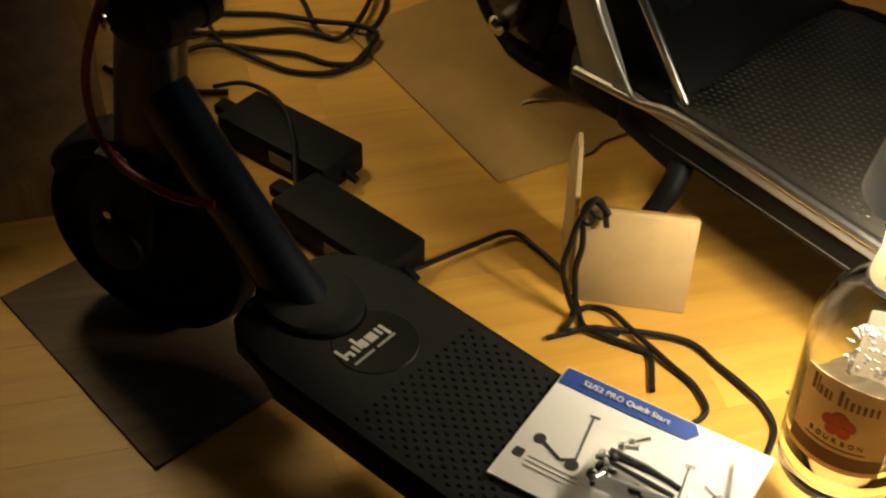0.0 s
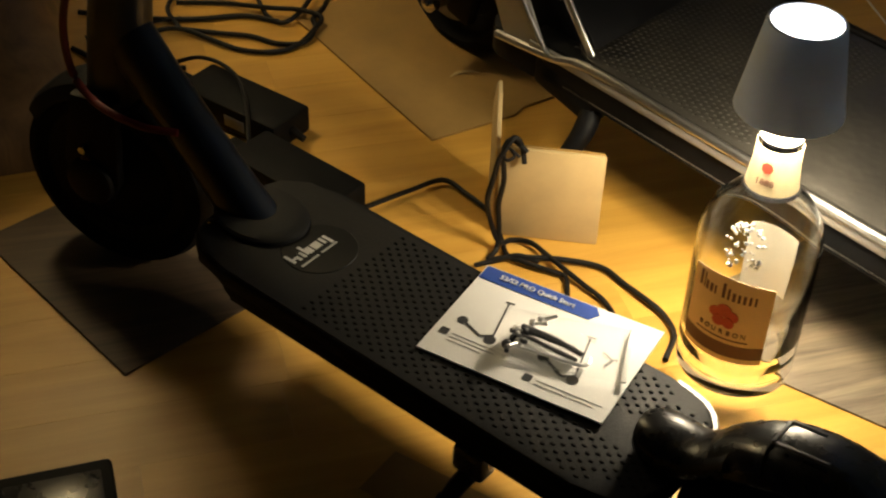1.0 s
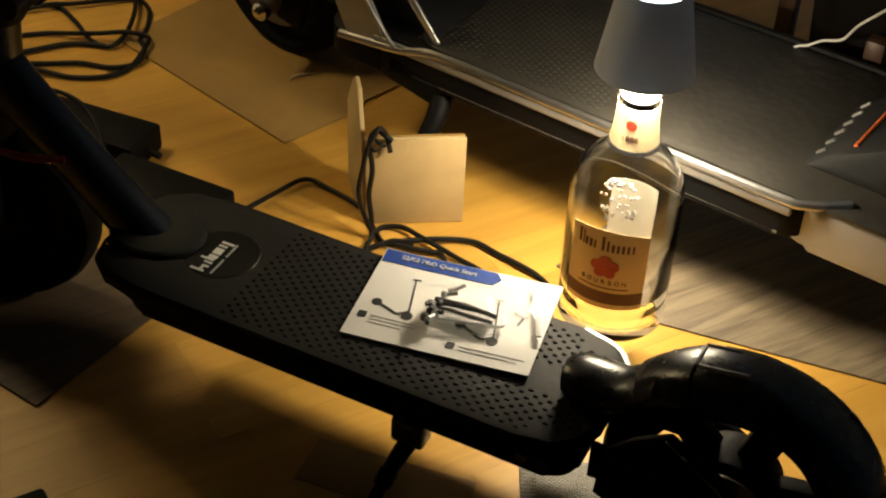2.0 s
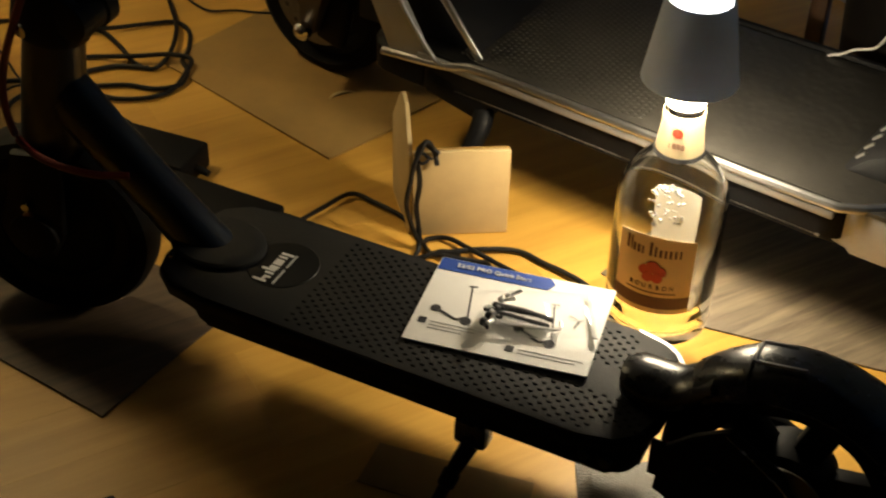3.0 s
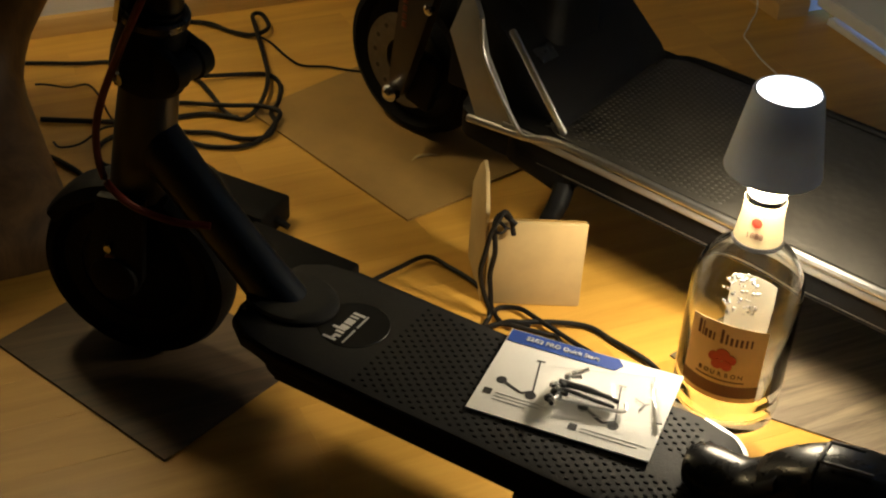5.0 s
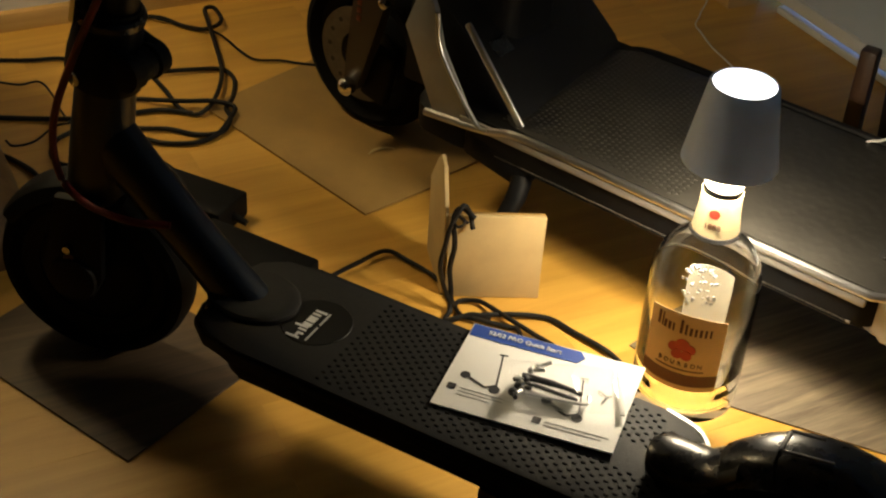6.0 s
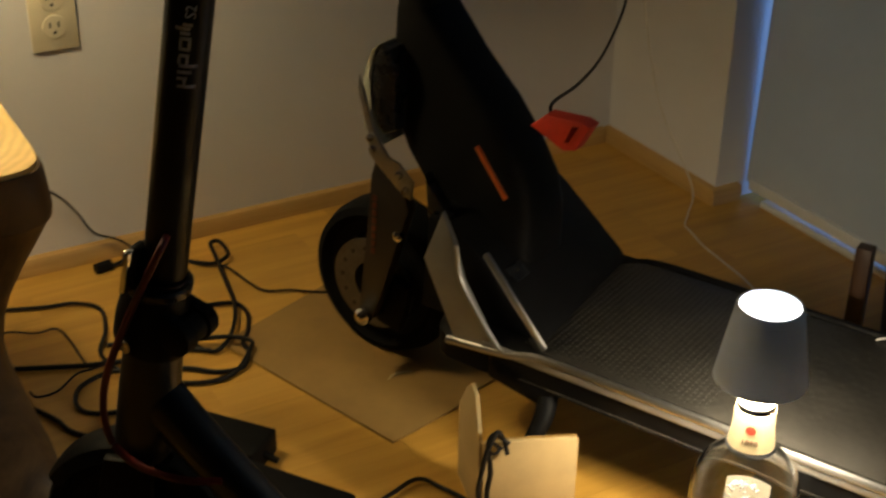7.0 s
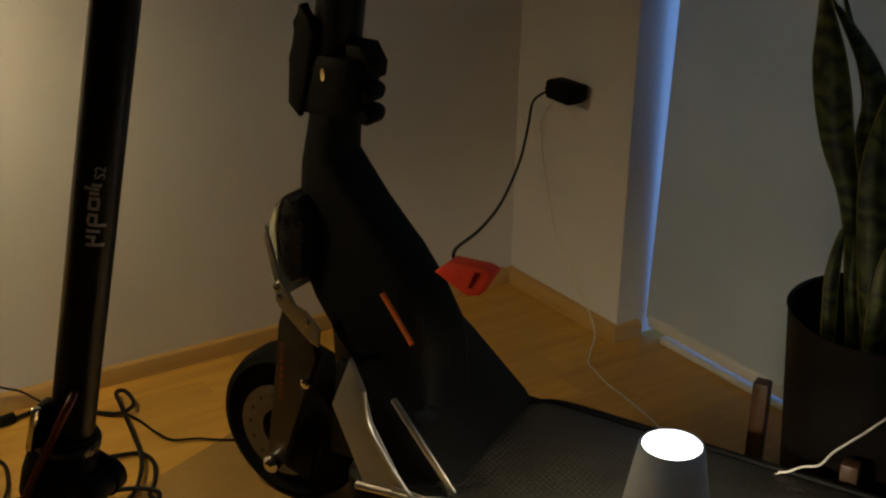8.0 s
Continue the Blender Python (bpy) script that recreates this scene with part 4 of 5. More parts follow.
    part("tail_light", box(0.012, 0.030, 0.022, (0.850, 0, 0.140), rot=(0, 12, 0), bevel=0.004), M_TAIL, g, "dark red tail light")
    part("brake_wire", tube([(0.640, -0.034, 0.128), (0.680, -0.040, 0.124), (0.720, -0.036, 0.118)], 0.0022, 6), M_REDCABLE, s, "red wire to the rear wheel")
    part("rear_arm", side_plate([(0.630, 0.095), (0.720, 0.098), (0.745, 0.112), (0.720, 0.126), (0.630, 0.130)], -0.042, -0.034, 0.002), M_BLACK, s)
    part("rear_arm", side_plate([(0.630, 0.095), (0.720, 0.098), (0.745, 0.112), (0.720, 0.126), (0.630, 0.130)], 0.034, 0.042, 0.002), M_BLACK, s)
    part("caliper_bracket", side_plate([(0.636, 0.078), (0.690, 0.052), (0.735, 0.070), (0.752, 0.105), (0.738, 0.140), (0.690, 0.168), (0.662, 0.150), (0.640, 0.128)], -0.040, -0.034, 0.002), M_BLACK, s, "black bracket in front of the rear hub")
    part("brake_wire", tube([(0.688, -0.044, 0.166), (0.715, -0.046, 0.150), (0.742, -0.046, 0.128), (0.756, -0.044, 0.096)], 0.0010, 6), M_BOLT, s, "thin bare steel brake wire")
    part("brake_disc", lathe([(0.018, 0), (0.036, 0), (0.036, 0.002), (0.018, 0.002)], Matrix.Translation((0.735, -0.031, 0.105)) @ pose(0, 0, 0, 90, 0, 0), 36, cap=False, closed=True), M_DISC, s)
    for x in (0.585, 0.604):
        part("bolt", rod((x, -0.070, 0.122), (x, -0.0745, 0.122), 0.005, n=10), M_GLOSS, deck)
    # side stand
    stand = part("side_stand", tube([(0.487, -0.066, 0.088), (0.482, -0.082, 0.075), (0.476, -0.094, 0.055), (0.470, -0.106, 0.032), (0.466, -0.118, 0.003)], [0.0085, 0.0075, 0.0055, 0.0052, 0.0058], 10), M_BLACK, s)
    part("stand_collar", rod((0.479, -0.088, 0.066), (0.475, -0.096, 0.052), 0.0082, 0.0076, 12, bevel=0.0015), M_BLACK, stand)
    part("rubber_foot", rod((0.4665, -0.116, 0.009), (0.4655, -0.119, 0.0005), 0.0085, 0.0095, 12, bevel=0.001), M_TYRE, stand)
    part("stand_pivot", box(0.030, 0.020, 0.026, (0.486, -0.066, 0.098), bevel=0.004), M_GLOSS, s)
    # brake cable, red, bowing out from the stem into the frame
    part("brake_cable", tube([(0.068, -0.014, 0.450), (0.070, -0.030, 0.441), (0.055, -0.034, 0.411), (0.034, -0.038, 0.368), (0.011, -0.045, 0.312), (0.003, -0.048, 0.272), (0.007, -0.048, 0.236), (0.025, -0.047, 0.218), (0.050, -0.045, 0.211), (0.085, -0.038, 0.208), (0.112, -0.022, 0.206)], 0.0036, 10), M_REDCABLE, s, "dark red brake cable")
    # handlebar above the view
    part("handlebar", rod((L(1.02), -0.21, 1.02), (L(1.02), 0.21, 1.02), 0.014, n=16), M_STEM, s)


small_scooter()


# ---------------------------------------------------------------- the big scooter
def big_scooter():
    a = radians(-65.5)
    n = Vector((-math.sin(a), math.cos(a), 0))
    o = n * -0.796
    s = thing("scooter", pose(o.x, o.y, 0.0035, 0, 0, -65.5), "large black electric scooter with a silver-edged deck", "scooter")
    W, R = (0.112, 0, 0.109), 0.109
    fw = wheel(s, W, R, 0.068, "front_wheel", 0.05)
    part("brake_disc", lathe([(0.030, 0), (0.064, 0), (0.064, 0.003), (0.030, 0.003)], Matrix.Translation((W[0], -0.038, W[2])) @ pose(0, 0, 0, 90, 0, 0), 40, cap=False, closed=True), M_DISC, fw, "dull steel brake disc")
    for k in range(14):
        b = rod((0, -0.0415, 0), (0, -0.0412, 0), 0.0035, n=6)
        b.transform(Matrix.Translation((W[0] + 0.050 * math.cos(k * 0.449), 0, W[2] + 0.050 * math.sin(k * 0.449))))
        part("disc_hole", b, M_DARKHOLE, fw)
    # long suspension arms on both sides, with a shock
    for y in (-1, 1):
        yy = y * 0.068
        arm = part("fork_arm", side_plate([(0.117, 0.082), (0.128, 0.074), (0.140, 0.082), (0.154, 0.122), (0.180, 0.201), (0.199, 0.254), (0.190, 0.286), (0.149, 0.315), (0.143, 0.290), (0.133, 0.200), (0.122, 0.118)], yy - 0.009, yy + 0.009, 0.004), M_ARM, s)
        for k in range(8):
            part("red_mark", box(0.007, 0.002, 0.0075, (0.1435 + 0.0006 * k, yy + y * 0.009, 0.184 + 0.0108 * k), rot=(0, 6, 0), bevel=0.0005), M_AMBER, arm, "dull red printed mark")
        part("axle_bolt", lathe([(0.011, 0), (0.0115, 0.010), (0.008, 0.014), (0.004, 0.016)], Matrix.Translation((0.130, yy + y * 0.009, 0.086)) @ pose(0, 0, 0, 90 if y < 0 else -90, 0, 0), 16), M_CHROME, arm, "bright chrome axle nut")
        part("pivot_bolt", lathe([(0.007, 0), (0.007, 0.006), (0.003, 0.008)], Matrix.Translation((0.186, yy + y * 0.009, 0.219)) @ pose(0, 0, 0, 90 if y < 0 else -90, 0, 0), 12), M_CHROME, arm)
        lk = part("link_plate", side_plate([(0.129, 0.418), (0.135, 0.400), (0.149, 0.352), (0.172, 0.320), (0.188, 0.318), (0.209, 0.298), (0.206, 0.274), (0.196, 0.277), (0.176, 0.292), (0.150, 0.312), (0.143, 0.320), (0.143, 0.345), (0.127, 0.400)], yy + y * 0.0115 - 0.002, yy + y * 0.0115 + 0.002, 0.001), M_ALLOY, s, "bare aluminium suspension link")
        for px, pz in ((0.190, 0.304), (0.199, 0.286), (0.150, 0.328), (0.146, 0.342)):
            part("bolt", lathe([(0.005, 0), (0.005, 0.004), (0.002, 0.005)], Matrix.Translation((px, yy + y * 0.013, pz)) @ pose(0, 0, 0, 90 if y < 0 else -90, 0, 0), 10), M_BOLT, lk)
    part("brake_caliper", box(0.042, 0.018, 0.075, (0.158, -0.052, 0.102), rot=(0, 12, 0), bevel=0.006), M_BLACK, s)
    hood = part("front_hood", side_plate([(0.140, 0.442), (0.148, 0.452), (0.163, 0.452), (0.172, 0.420), (0.170, 0.350), (0.152, 0.340), (0.142, 0.352), (0.134, 0.384), (0.134, 0.415)], -0.066, 0.050, 0.006), M_GLOSS, s)
    part("hood_shell", side_plate([(0.146, 0.454), (0.136, 0.446), (0.126, 0.417), (0.119, 0.384), (0.124, 0.345), (0.138, 0.318), (0.141, 0.345), (0.132, 0.384), (0.134, 0.415), (0.140, 0.440)], -0.068, 0.050, 0.004), M_SHELL, hood, "pale greenish white outer shell")
    # neck and body
    def hull(rows, name, material, label=""):
        rings = []
        for x0, x1, z0, z1, w in rows:
            ring = []
            for k in range(24):
                c, sn = math.cos(2 * math.pi * k / 24), math.sin(2 * math.pi * k / 24)
                c, sn = math.copysign(abs(c) ** 0.42, c), math.copysign(abs(sn) ** 0.42, sn)
                u = (c + 1) / 2
                ring.append((x0 + (x1 - x0) * u, w * sn, z0 + (z1 - z0) * u))
            rings.append(ring)
        return part(name, ring_loft(rings), material, s, label)

    hull([(0.158, 0.202, 0.572, 0.585, 0.030), (0.154, 0.198, 0.535, 0.545, 0.034), (0.147, 0.194, 0.490, 0.500, 0.038), (0.141, 0.240, 0.435, 0.446, 0.040), (0.139, 0.290, 0.390, 0.396, 0.042), (0.146, 0.322, 0.355, 0.352, 0.046), (0.165, 0.345, 0.320, 0.308, 0.050), (0.205, 0.352, 0.270, 0.270, 0.052), (0.240, 0.352, 0.220, 0.225, 0.052), (0.270, 0.352, 0.160, 0.165, 0.052)], "neck", M_BLACK)
    # sloping shroud between the neck and the deck
    shroud = side_plate([(0.215, 0.150), (0.225, 0.275), (0.262, 0.273), (0.300, 0.243), (0.384, 0.175), (0.394, 0.160), (0.394, 0.150)], -0.104, 0.134, 0.004)
    for v in shroud.verts:
        v.co.x += (0.134 - v.co.y) * 0.10
    part("shroud", shroud, M_BLACK, s, "matt black sloping shroud")
    part("shroud_hatch", box(0.020, 0.030, 0.003, (0.352, -0.066, 0.2185), rot=(0, 39, 0), bevel=0.001), M_GLOSS, s)
    part("accent_strip", rod((0.286, -0.0605, 0.360), (0.330, -0.0620, 0.305), 0.0032, n=8), M_ORANGE, s, "thin orange accent strip")
    # side cheeks of the front frame
    for y in (-1,):
        ck = part("side_panel", side_plate([(0.290, 0.305), (0.264, 0.238), (0.312, 0.140), (0.368, 0.150), (0.316, 0.226), (0.308, 0.270)], y * 0.130 - 0.004, y * 0.130 + 0.004, 0.002), M_SILVER, s, "silver painted side panel")
        part("panel_edge", tube([(0.312, y * 0.136, 0.270), (0.322, y * 0.136, 0.222), (0.374, y * 0.137, 0.158), (0.392, y * 0.137, 0.152)], 0.0028, 8), M_ALLOY, ck, "bright aluminium edge")
        if y < 0:
            part("rail", box(0.130, 0.005, 0.010, (0.383, y * 0.118, 0.212), rot=(0, 49, 0), bevel=0.003), M_ALLOY, s, "aluminium rail beside the deck")
        part("inner_cheek", side_plate([(0.235, 0.322), (0.250, 0.150), (0.400, 0.150), (0.391, 0.176), (0.314, 0.233), (0.274, 0.268)], y * (0.122 if y > 0 else 0.085) - 0.008, y * (0.122 if y > 0 else 0.085) + 0.008, 0.003), M_GLOSS, s)
    part("front_cover", hull_box(0.26, 0.40, 0.10, 0.150, 0.130), M_BLACK, s)
    # deck
    deck = part("deck", slab(rounded(0.34, -0.132, 0.865, 0.145, 0.03), 0.118, 0.160, 0.004), M_BLACK, s)
    dm = part("deck_mat", slab(rounded(0.385, -0.124, 0.995, 0.138, 0.05), 0.158, 0.1625, 0.001), M_MATTWO, deck, "dark textured rubber deck mat")
    # far edge painted black so the lamp doesn't brighten it like the near alloy
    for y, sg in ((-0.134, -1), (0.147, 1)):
        part("deck_trim", tube([(0.300, y, 0.140), (0.385, y, 0.150), (0.44, y, 0.1615), (0.60, y, 0.1615), (0.82, y, 0.1615), (0.862, y - sg * 0.006, 0.1615), (0.895, y - sg * 0.03, 0.163)], 0.0048, 8, 6), M_ALLOY if sg < 0 else M_BLACK, deck, "bright aluminium deck edge" if sg < 0 else "far deck edge, painted black to stay dim")
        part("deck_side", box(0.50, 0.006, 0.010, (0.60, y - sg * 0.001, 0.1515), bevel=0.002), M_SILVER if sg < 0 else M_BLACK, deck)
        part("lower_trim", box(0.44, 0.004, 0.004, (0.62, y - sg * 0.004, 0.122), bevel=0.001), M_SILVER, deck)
    # low tread bumps in staggered rows over the front of the mat
    ribs = bmesh.new()
    for i in range(32):
        for j in range(32):
            x, y = 0.400 + i * 0.0072, -0.114 + j * 0.0076 + (0.0038 if i % 2 else 0)
            if noise.noise(Vector((x * 7, y * 7, 0.3))) > 3.0 * (0.63 - x):
                continue
            c, sn, lx, ly = 0.94, 0.34, 0.0031, 0.0021
            lo = [ribs.verts.new((x + c * a * lx - sn * b * ly, y + sn * a * lx + c * b * ly, 0.1622)) for a, b in ((-1, -1), (1, -1), (1, 1), (-1, 1))]
            hi = [ribs.verts.new((x + 0.30 * (c * a * lx - sn * b * ly), y + 0.30 * (sn * a * lx + c * b * ly), 0.1632)) for a, b in ((-1, -1), (1, -1), (1, 1), (-1, 1))]
            for k in range(4):
                ribs.faces.new((lo[k], lo[(k + 1) % 4], hi[(k + 1) % 4], hi[k]))
            ribs.faces.new(hi)
    tagged(part("tread_ribs", ribs, M_MATTWO, dm, flat=True), "", kind="stuff")
    # rear footrest
    part("rear_plate", slab(rounded(0.820, -0.122, 1.06, 0.130, 0.05), 0.108, 0.1590, 0.008), M_SILVER, s, "silver rear end of the deck")
    part("rear_footrest", side_plate([(0.826, 0.160), (0.850, 0.184), (0.940, 0.232), (1.000, 0.240), (1.020, 0.160)], -0.072, 0.066, 0.010), M_RUBBER, s, "sloping ribbed rear footrest")
    part("accent_strip", rod((0.872, -0.060, 0.1965), (0.872, 0.055, 0.1965), 0.0025, n=8), M_ORANGE, s, "thin orange line on the footrest")
    for k in range(6):
        part("grip_rib", box(0.012, 0.005, 0.003, (0.8395, -0.054 + 0.021 * k, 0.1748), rot=(0, -45, 0), bevel=0.001), M_ALLOY, s)
    wheel(s, (1.08, 0, 0.109), R, 0.068, "rear_wheel", 0.05)
    part("rear_arm", box(0.20, 0.03, 0.04, (0.99, -0.060, 0.115), bevel=0.006), M_BLACK, s)
    part("rear_arm", box(0.20, 0.03, 0.04, (0.99, 0.060, 0.115), bevel=0.006), M_BLACK, s)
    part("under_tray", box(0.46, 0.20, 0.030, (0.62, 0.005, 0.104), bevel=0.008), M_BLACK, s)
    # side stand under the near side
    part("side_stand", tube([(0.425, -0.105, 0.120), (0.440, -0.135, 0.090), (0.432, -0.165, 0.045), (0.424, -0.180, 0.006)], [0.013, 0.012, 0.009, 0.010], 12), M_BLACK, s)
    part("stand_bracket", box(0.090, 0.040, 0.040, (0.400, -0.112, 0.118), rot=(0, 10, 0), bevel=0.008), M_BLACK, s)
    # stem with folding clamp
    stem = part("stem", rod((0.170, 0, 0.555), (0.222, 0, 0.98), 0.030, 0.028, 32), M_STEM, s)
    part("clamp", hull_box(0.130, 0.216, 0.552, 0.625, 0.036, lean=0.018), M_BLACK, s)
    part("clamp_lever", side_plate([(0.135, 0.562), (0.151, 0.547), (0.164, 0.600), (0.176, 0.655), (0.166, 0.664), (0.160, 0.684), (0.153, 0.682), (0.150, 0.660), (0.145, 0.652), (0.143, 0.616), (0.137, 0.605)], -0.040, -0.026, 0.004), M_BLACK, s)
    part("clamp_hook", side_plate([(0.205, 0.640), (0.226, 0.640), (0.240, 0.618), (0.238, 0.600), (0.232, 0.616), (0.206, 0.612)], -0.020, 0.020, 0.003), M_BLACK, s)
    for z in (0.555, 0.582):
        part("clamp_knob", lathe([(0.008, -0.02), (0.012, -0.012), (0.012, 0.012), (0.008, 0.02)], pose(0.228, 0, z, 90, 0, 0), 14), M_BLACK, s)
    part("clamp_pin", lathe([(0.0045, 0), (0.0045, 0.008)], Matrix.Translation((0.186, -0.030, 0.604)) @ pose(0, 0, 0, 90, 0, 0) @ Matrix.Diagonal((0.7, 1.8, 1, 1)), 12), M_CHROME, s)
    part("handlebar", rod((0.224, -0.28, 0.98), (0.224, 0.28, 0.98), 0.016, n=16), M_STEM, s)
    # open charging port cover
    flap = part("charge_port_cover", side_plate([(0.0, 0.0), (0.020, 0.018), (0.066, 0.020), (0.078, 0.016), (0.060, -0.016), (0.045, -0.020)], -0.012, 0.012, 0.003), M_RED, s, "red rubber charging port flap, open")
    part("flap_recess", side_plate([(0.056, 0.013), (0.064, 0.014), (0.052, -0.008), (0.047, -0.008)], -0.0135, -0.0115, 0.0006), M_TAIL, flap)
    flap.location = (0.345, -0.030, 0.395)


def hull_box(x0, x1, z0, z1, w, lean=0.0):
    rings = []
    if w <= 0:
        w = 0.02
    for z, k in ((z0, 0.9), (z0 + 0.01, 1.0), (z1 - 0.01, 1.0), (z1, 0.9)):
        dx = lean * (z - z0) / max(1e-6, z1 - z0)
        cx, hx = (x0 + x1) / 2 + dx, (x1 - x0) / 2 * k
        rings.append([(cx + hx * math.copysign(abs(math.cos(a)) ** 0.5, math.cos(a)), w * k * math.copysign(abs(math.sin(a)) ** 0.5, math.sin(a)), z) for a in [2 * math.pi * i / 24 + 0.01 for i in range(24)]])
    return ring_loft(rings)


big_scooter()


# ---------------------------------------------------------------- cables
def cable(name, pts, r, material, label, category="cable", group=""):
    ob = part(name, tube(pts, r, 8, 8), material)
    return tagged(ob, label, category, group)


G = 0.0045
# the brick's lead runs to the box, is knotted over its corner and comes down again
cable("power_cable", [(-0.908, -0.765, 0.016), (-0.885, -0.750, 0.008), (-0.837, -0.733, 0.007), (-0.797, -0.723, 0.007), (-0.779, -0.748, G), (-0.765, -0.790, 0.006), (-0.765, -0.829, G), (-0.768, -0.860, G), (-0.758, -0.876, 0.007), (-0.731, -0.898, G), (-0.722, -0.910, G), (-0.735, -0.950, G)], 0.0028, M_CABLE, "thin black charger cable from a power brick")
cable("power_cable", [(-0.748, -0.838, 0.100), (-0.750, -0.832, 0.118), (-0.758, -0.832, 0.129), (-0.766, -0.834, 0.121), (-0.775, -0.836, 0.106), (-0.779, -0.836, 0.087), (-0.785, -0.838, 0.062), (-0.781, -0.840, 0.036), (-0.772, -0.846, 0.010), (-0.756, -0.838, G), (-0.739, -0.850, 0.007), (-0.729, -0.879, 0.009), (-0.710, -0.923, 0.006), (-0.697, -0.954, G), (-0.700, -0.985, G), (-0.735, -1.000, G)], 0.0028, M_CABLE, "thin black cable knotted over a cardboard box")
cable("power_cable", [(-0.746, -0.838, 0.113), (-0.757, -0.826, 0.122), (-0.768, -0.830, 0.114), (-0.768, -0.836, 0.082), (-0.772, -0.836, 0.053), (-0.772, -0.842, 0.026), (-0.776, -0.850, 0.006), (-0.788, -0.863, G), (-0.765, -0.869, 0.008), (-0.717, -0.884, 0.007), (-0.681, -0.903, G), (-0.668, -0.933, G), (-0.656, -0.964, 0.006), (-0.648, -0.987, G), (-0.650, -1.015, G), (-0.672, -1.045, G)], 0.0030, M_CABLE, "thin black cable curving on the floor beside the leaflet")
cable("power_cable", [(-0.805, -0.868, G), (-0.782, -0.866, G), (-0.760, -0.870, 0.010), (-0.740, -0.878, G)], 0.0026, M_CABLE, "short black cable end by a cardboard box")
cable("cable_tie", [(-0.772, -0.832, 0.112), (-0.768, -0.842, 0.110), (-0.760, -0.840, 0.113), (-0.762, -0.829, 0.115), (-0.752, -0.834, 0.106)], 0.0017, M_CABLE, "black twist tie round a cable", "tie")
# the heap of mains leads behind the small scooter
cable("power_cable", [(-0.951, -0.043, G), (-0.904, -0.034, G), (-0.865, -0.048, G), (-0.841, -0.086, G), (-0.815, -0.114, 0.008), (-0.789, -0.109, 0.014), (-0.786, -0.068, 0.016), (-0.799, -0.063, 0.014), (-0.810, -0.116, 0.016), (-0.824, -0.197, 0.012), (-0.835, -0.248, 0.012), (-0.853, -0.293, 0.012), (-0.879, -0.333, 0.010), (-0.902, -0.342, G), (-0.918, -0.317, G), (-0.924, -0.260, 0.008), (-0.935, -0.205, G), (-0.986, -0.188, G)], 0.0033, M_CABLE, "thick black mains cable with a loop standing up")
cable("power_cable", [(-0.986, -0.200, G), (-0.943, -0.210, 0.010), (-0.913, -0.217, 0.008), (-0.866, -0.224, 0.006), (-0.831, -0.234, G), (-0.824, -0.268, G), (-0.842, -0.314, G), (-0.862, -0.345, 0.008), (-0.866, -0.376, 0.010), (-0.885, -0.399, 0.006), (-0.917, -0.392, G), (-0.947, -0.366, G), (-0.981, -0.351, G), (-1.026, -0.330, G)], 0.0033, M_CABLE, "thick black mains cable coiled on the floor")
cable("power_cable", [(-1.026, -0.258, G), (-0.968, -0.273, G), (-0.942, -0.292, 0.008), (-0.909, -0.315, 0.012), (-0.876, -0.335, 0.016), (-0.854, -0.356, 0.014), (-0.868, -0.378, 0.010), (-0.896, -0.403, G), (-0.928, -0.410, G), (-0.963, -0.397, G), (-0.986, -0.378, 0.006), (-1.034, -0.332, 0.008), (-1.081, -0.336, G), (-1.100, -0.364, G), (-1.099, -0.395, G), (-1.076, -0.413, G), (-1.036, -0.423, G)], 0.0033, M_CABLE, "black cable coiled into a wide loop")
cable("power_cable", [(-1.151, -0.088, G), (-1.115, -0.100, G), (-1.071, -0.116, G), (-1.030, -0.126, G), (-1.004, -0.158, G), (-1.016, -0.223, 0.008), (-1.040, -0.278, 0.008), (-1.030, -0.328, G)], 0.0030, M_CABLE, "black cable bending across the floor by the wall")
cable("power_cable", [(-1.141, -0.158, G), (-1.127, -0.163, G), (-1.100, -0.181, G), (-1.074, -0.182, G), (-1.066, -0.219, G), (-1.065, -0.268, G), (-1.062, -0.305, G)], 0.0016, M_CABLE, "thin black cable curling on the floor")
cable("power_cable", [(-1.151, -0.256, G), (-1.104, -0.277, G), (-1.058, -0.298, 0.006), (-1.006, -0.308, G), (-0.946, -0.313, G), (-0.906, -0.338, G)], 0.0036, M_CABLE, "thick black cable running into a coil")
cable("power_cable", [(-1.147, -0.320, G), (-1.141, -0.336, G), (-1.115, -0.335, G), (-1.083, -0.313, 0.008), (-1.060, -0.314, 0.010), (-1.026, -0.298, G)], 0.0016, M_CABLE, "thin black cable winding on the floor")
cable("power_cable", [(-1.165, -0.345, G), (-1.150, -0.366, G), (-1.133, -0.400, G), (-1.122, -0.435, G), (-1.080, -0.480, G), (-1.050, -0.505, 0.012)], 0.0033, M_CABLE, "black cable running to a power brick")
cable("power_cable", [(-1.110, -0.014, 0.210), (-1.060, -0.016, 0.165), (-1.010, -0.016, 0.124), (-0.985, -0.016, 0.090), (-0.964, -0.016, 0.052), (-0.930, -0.020, 0.034), (-0.898, -0.030, 0.010), (-0.846, -0.078, G), (-0.803, -0.126, 0.006), (-0.788, -0.191, G), (-0.776, -0.223, G), (-0.744, -0.238, G), (-0.724, -0.254, G), (-0.696, -0.276, 0.0065), (-0.646, -0.298, 0.0065)], 0.0018, M_CABLE, "thin black cable coming down by the wall")
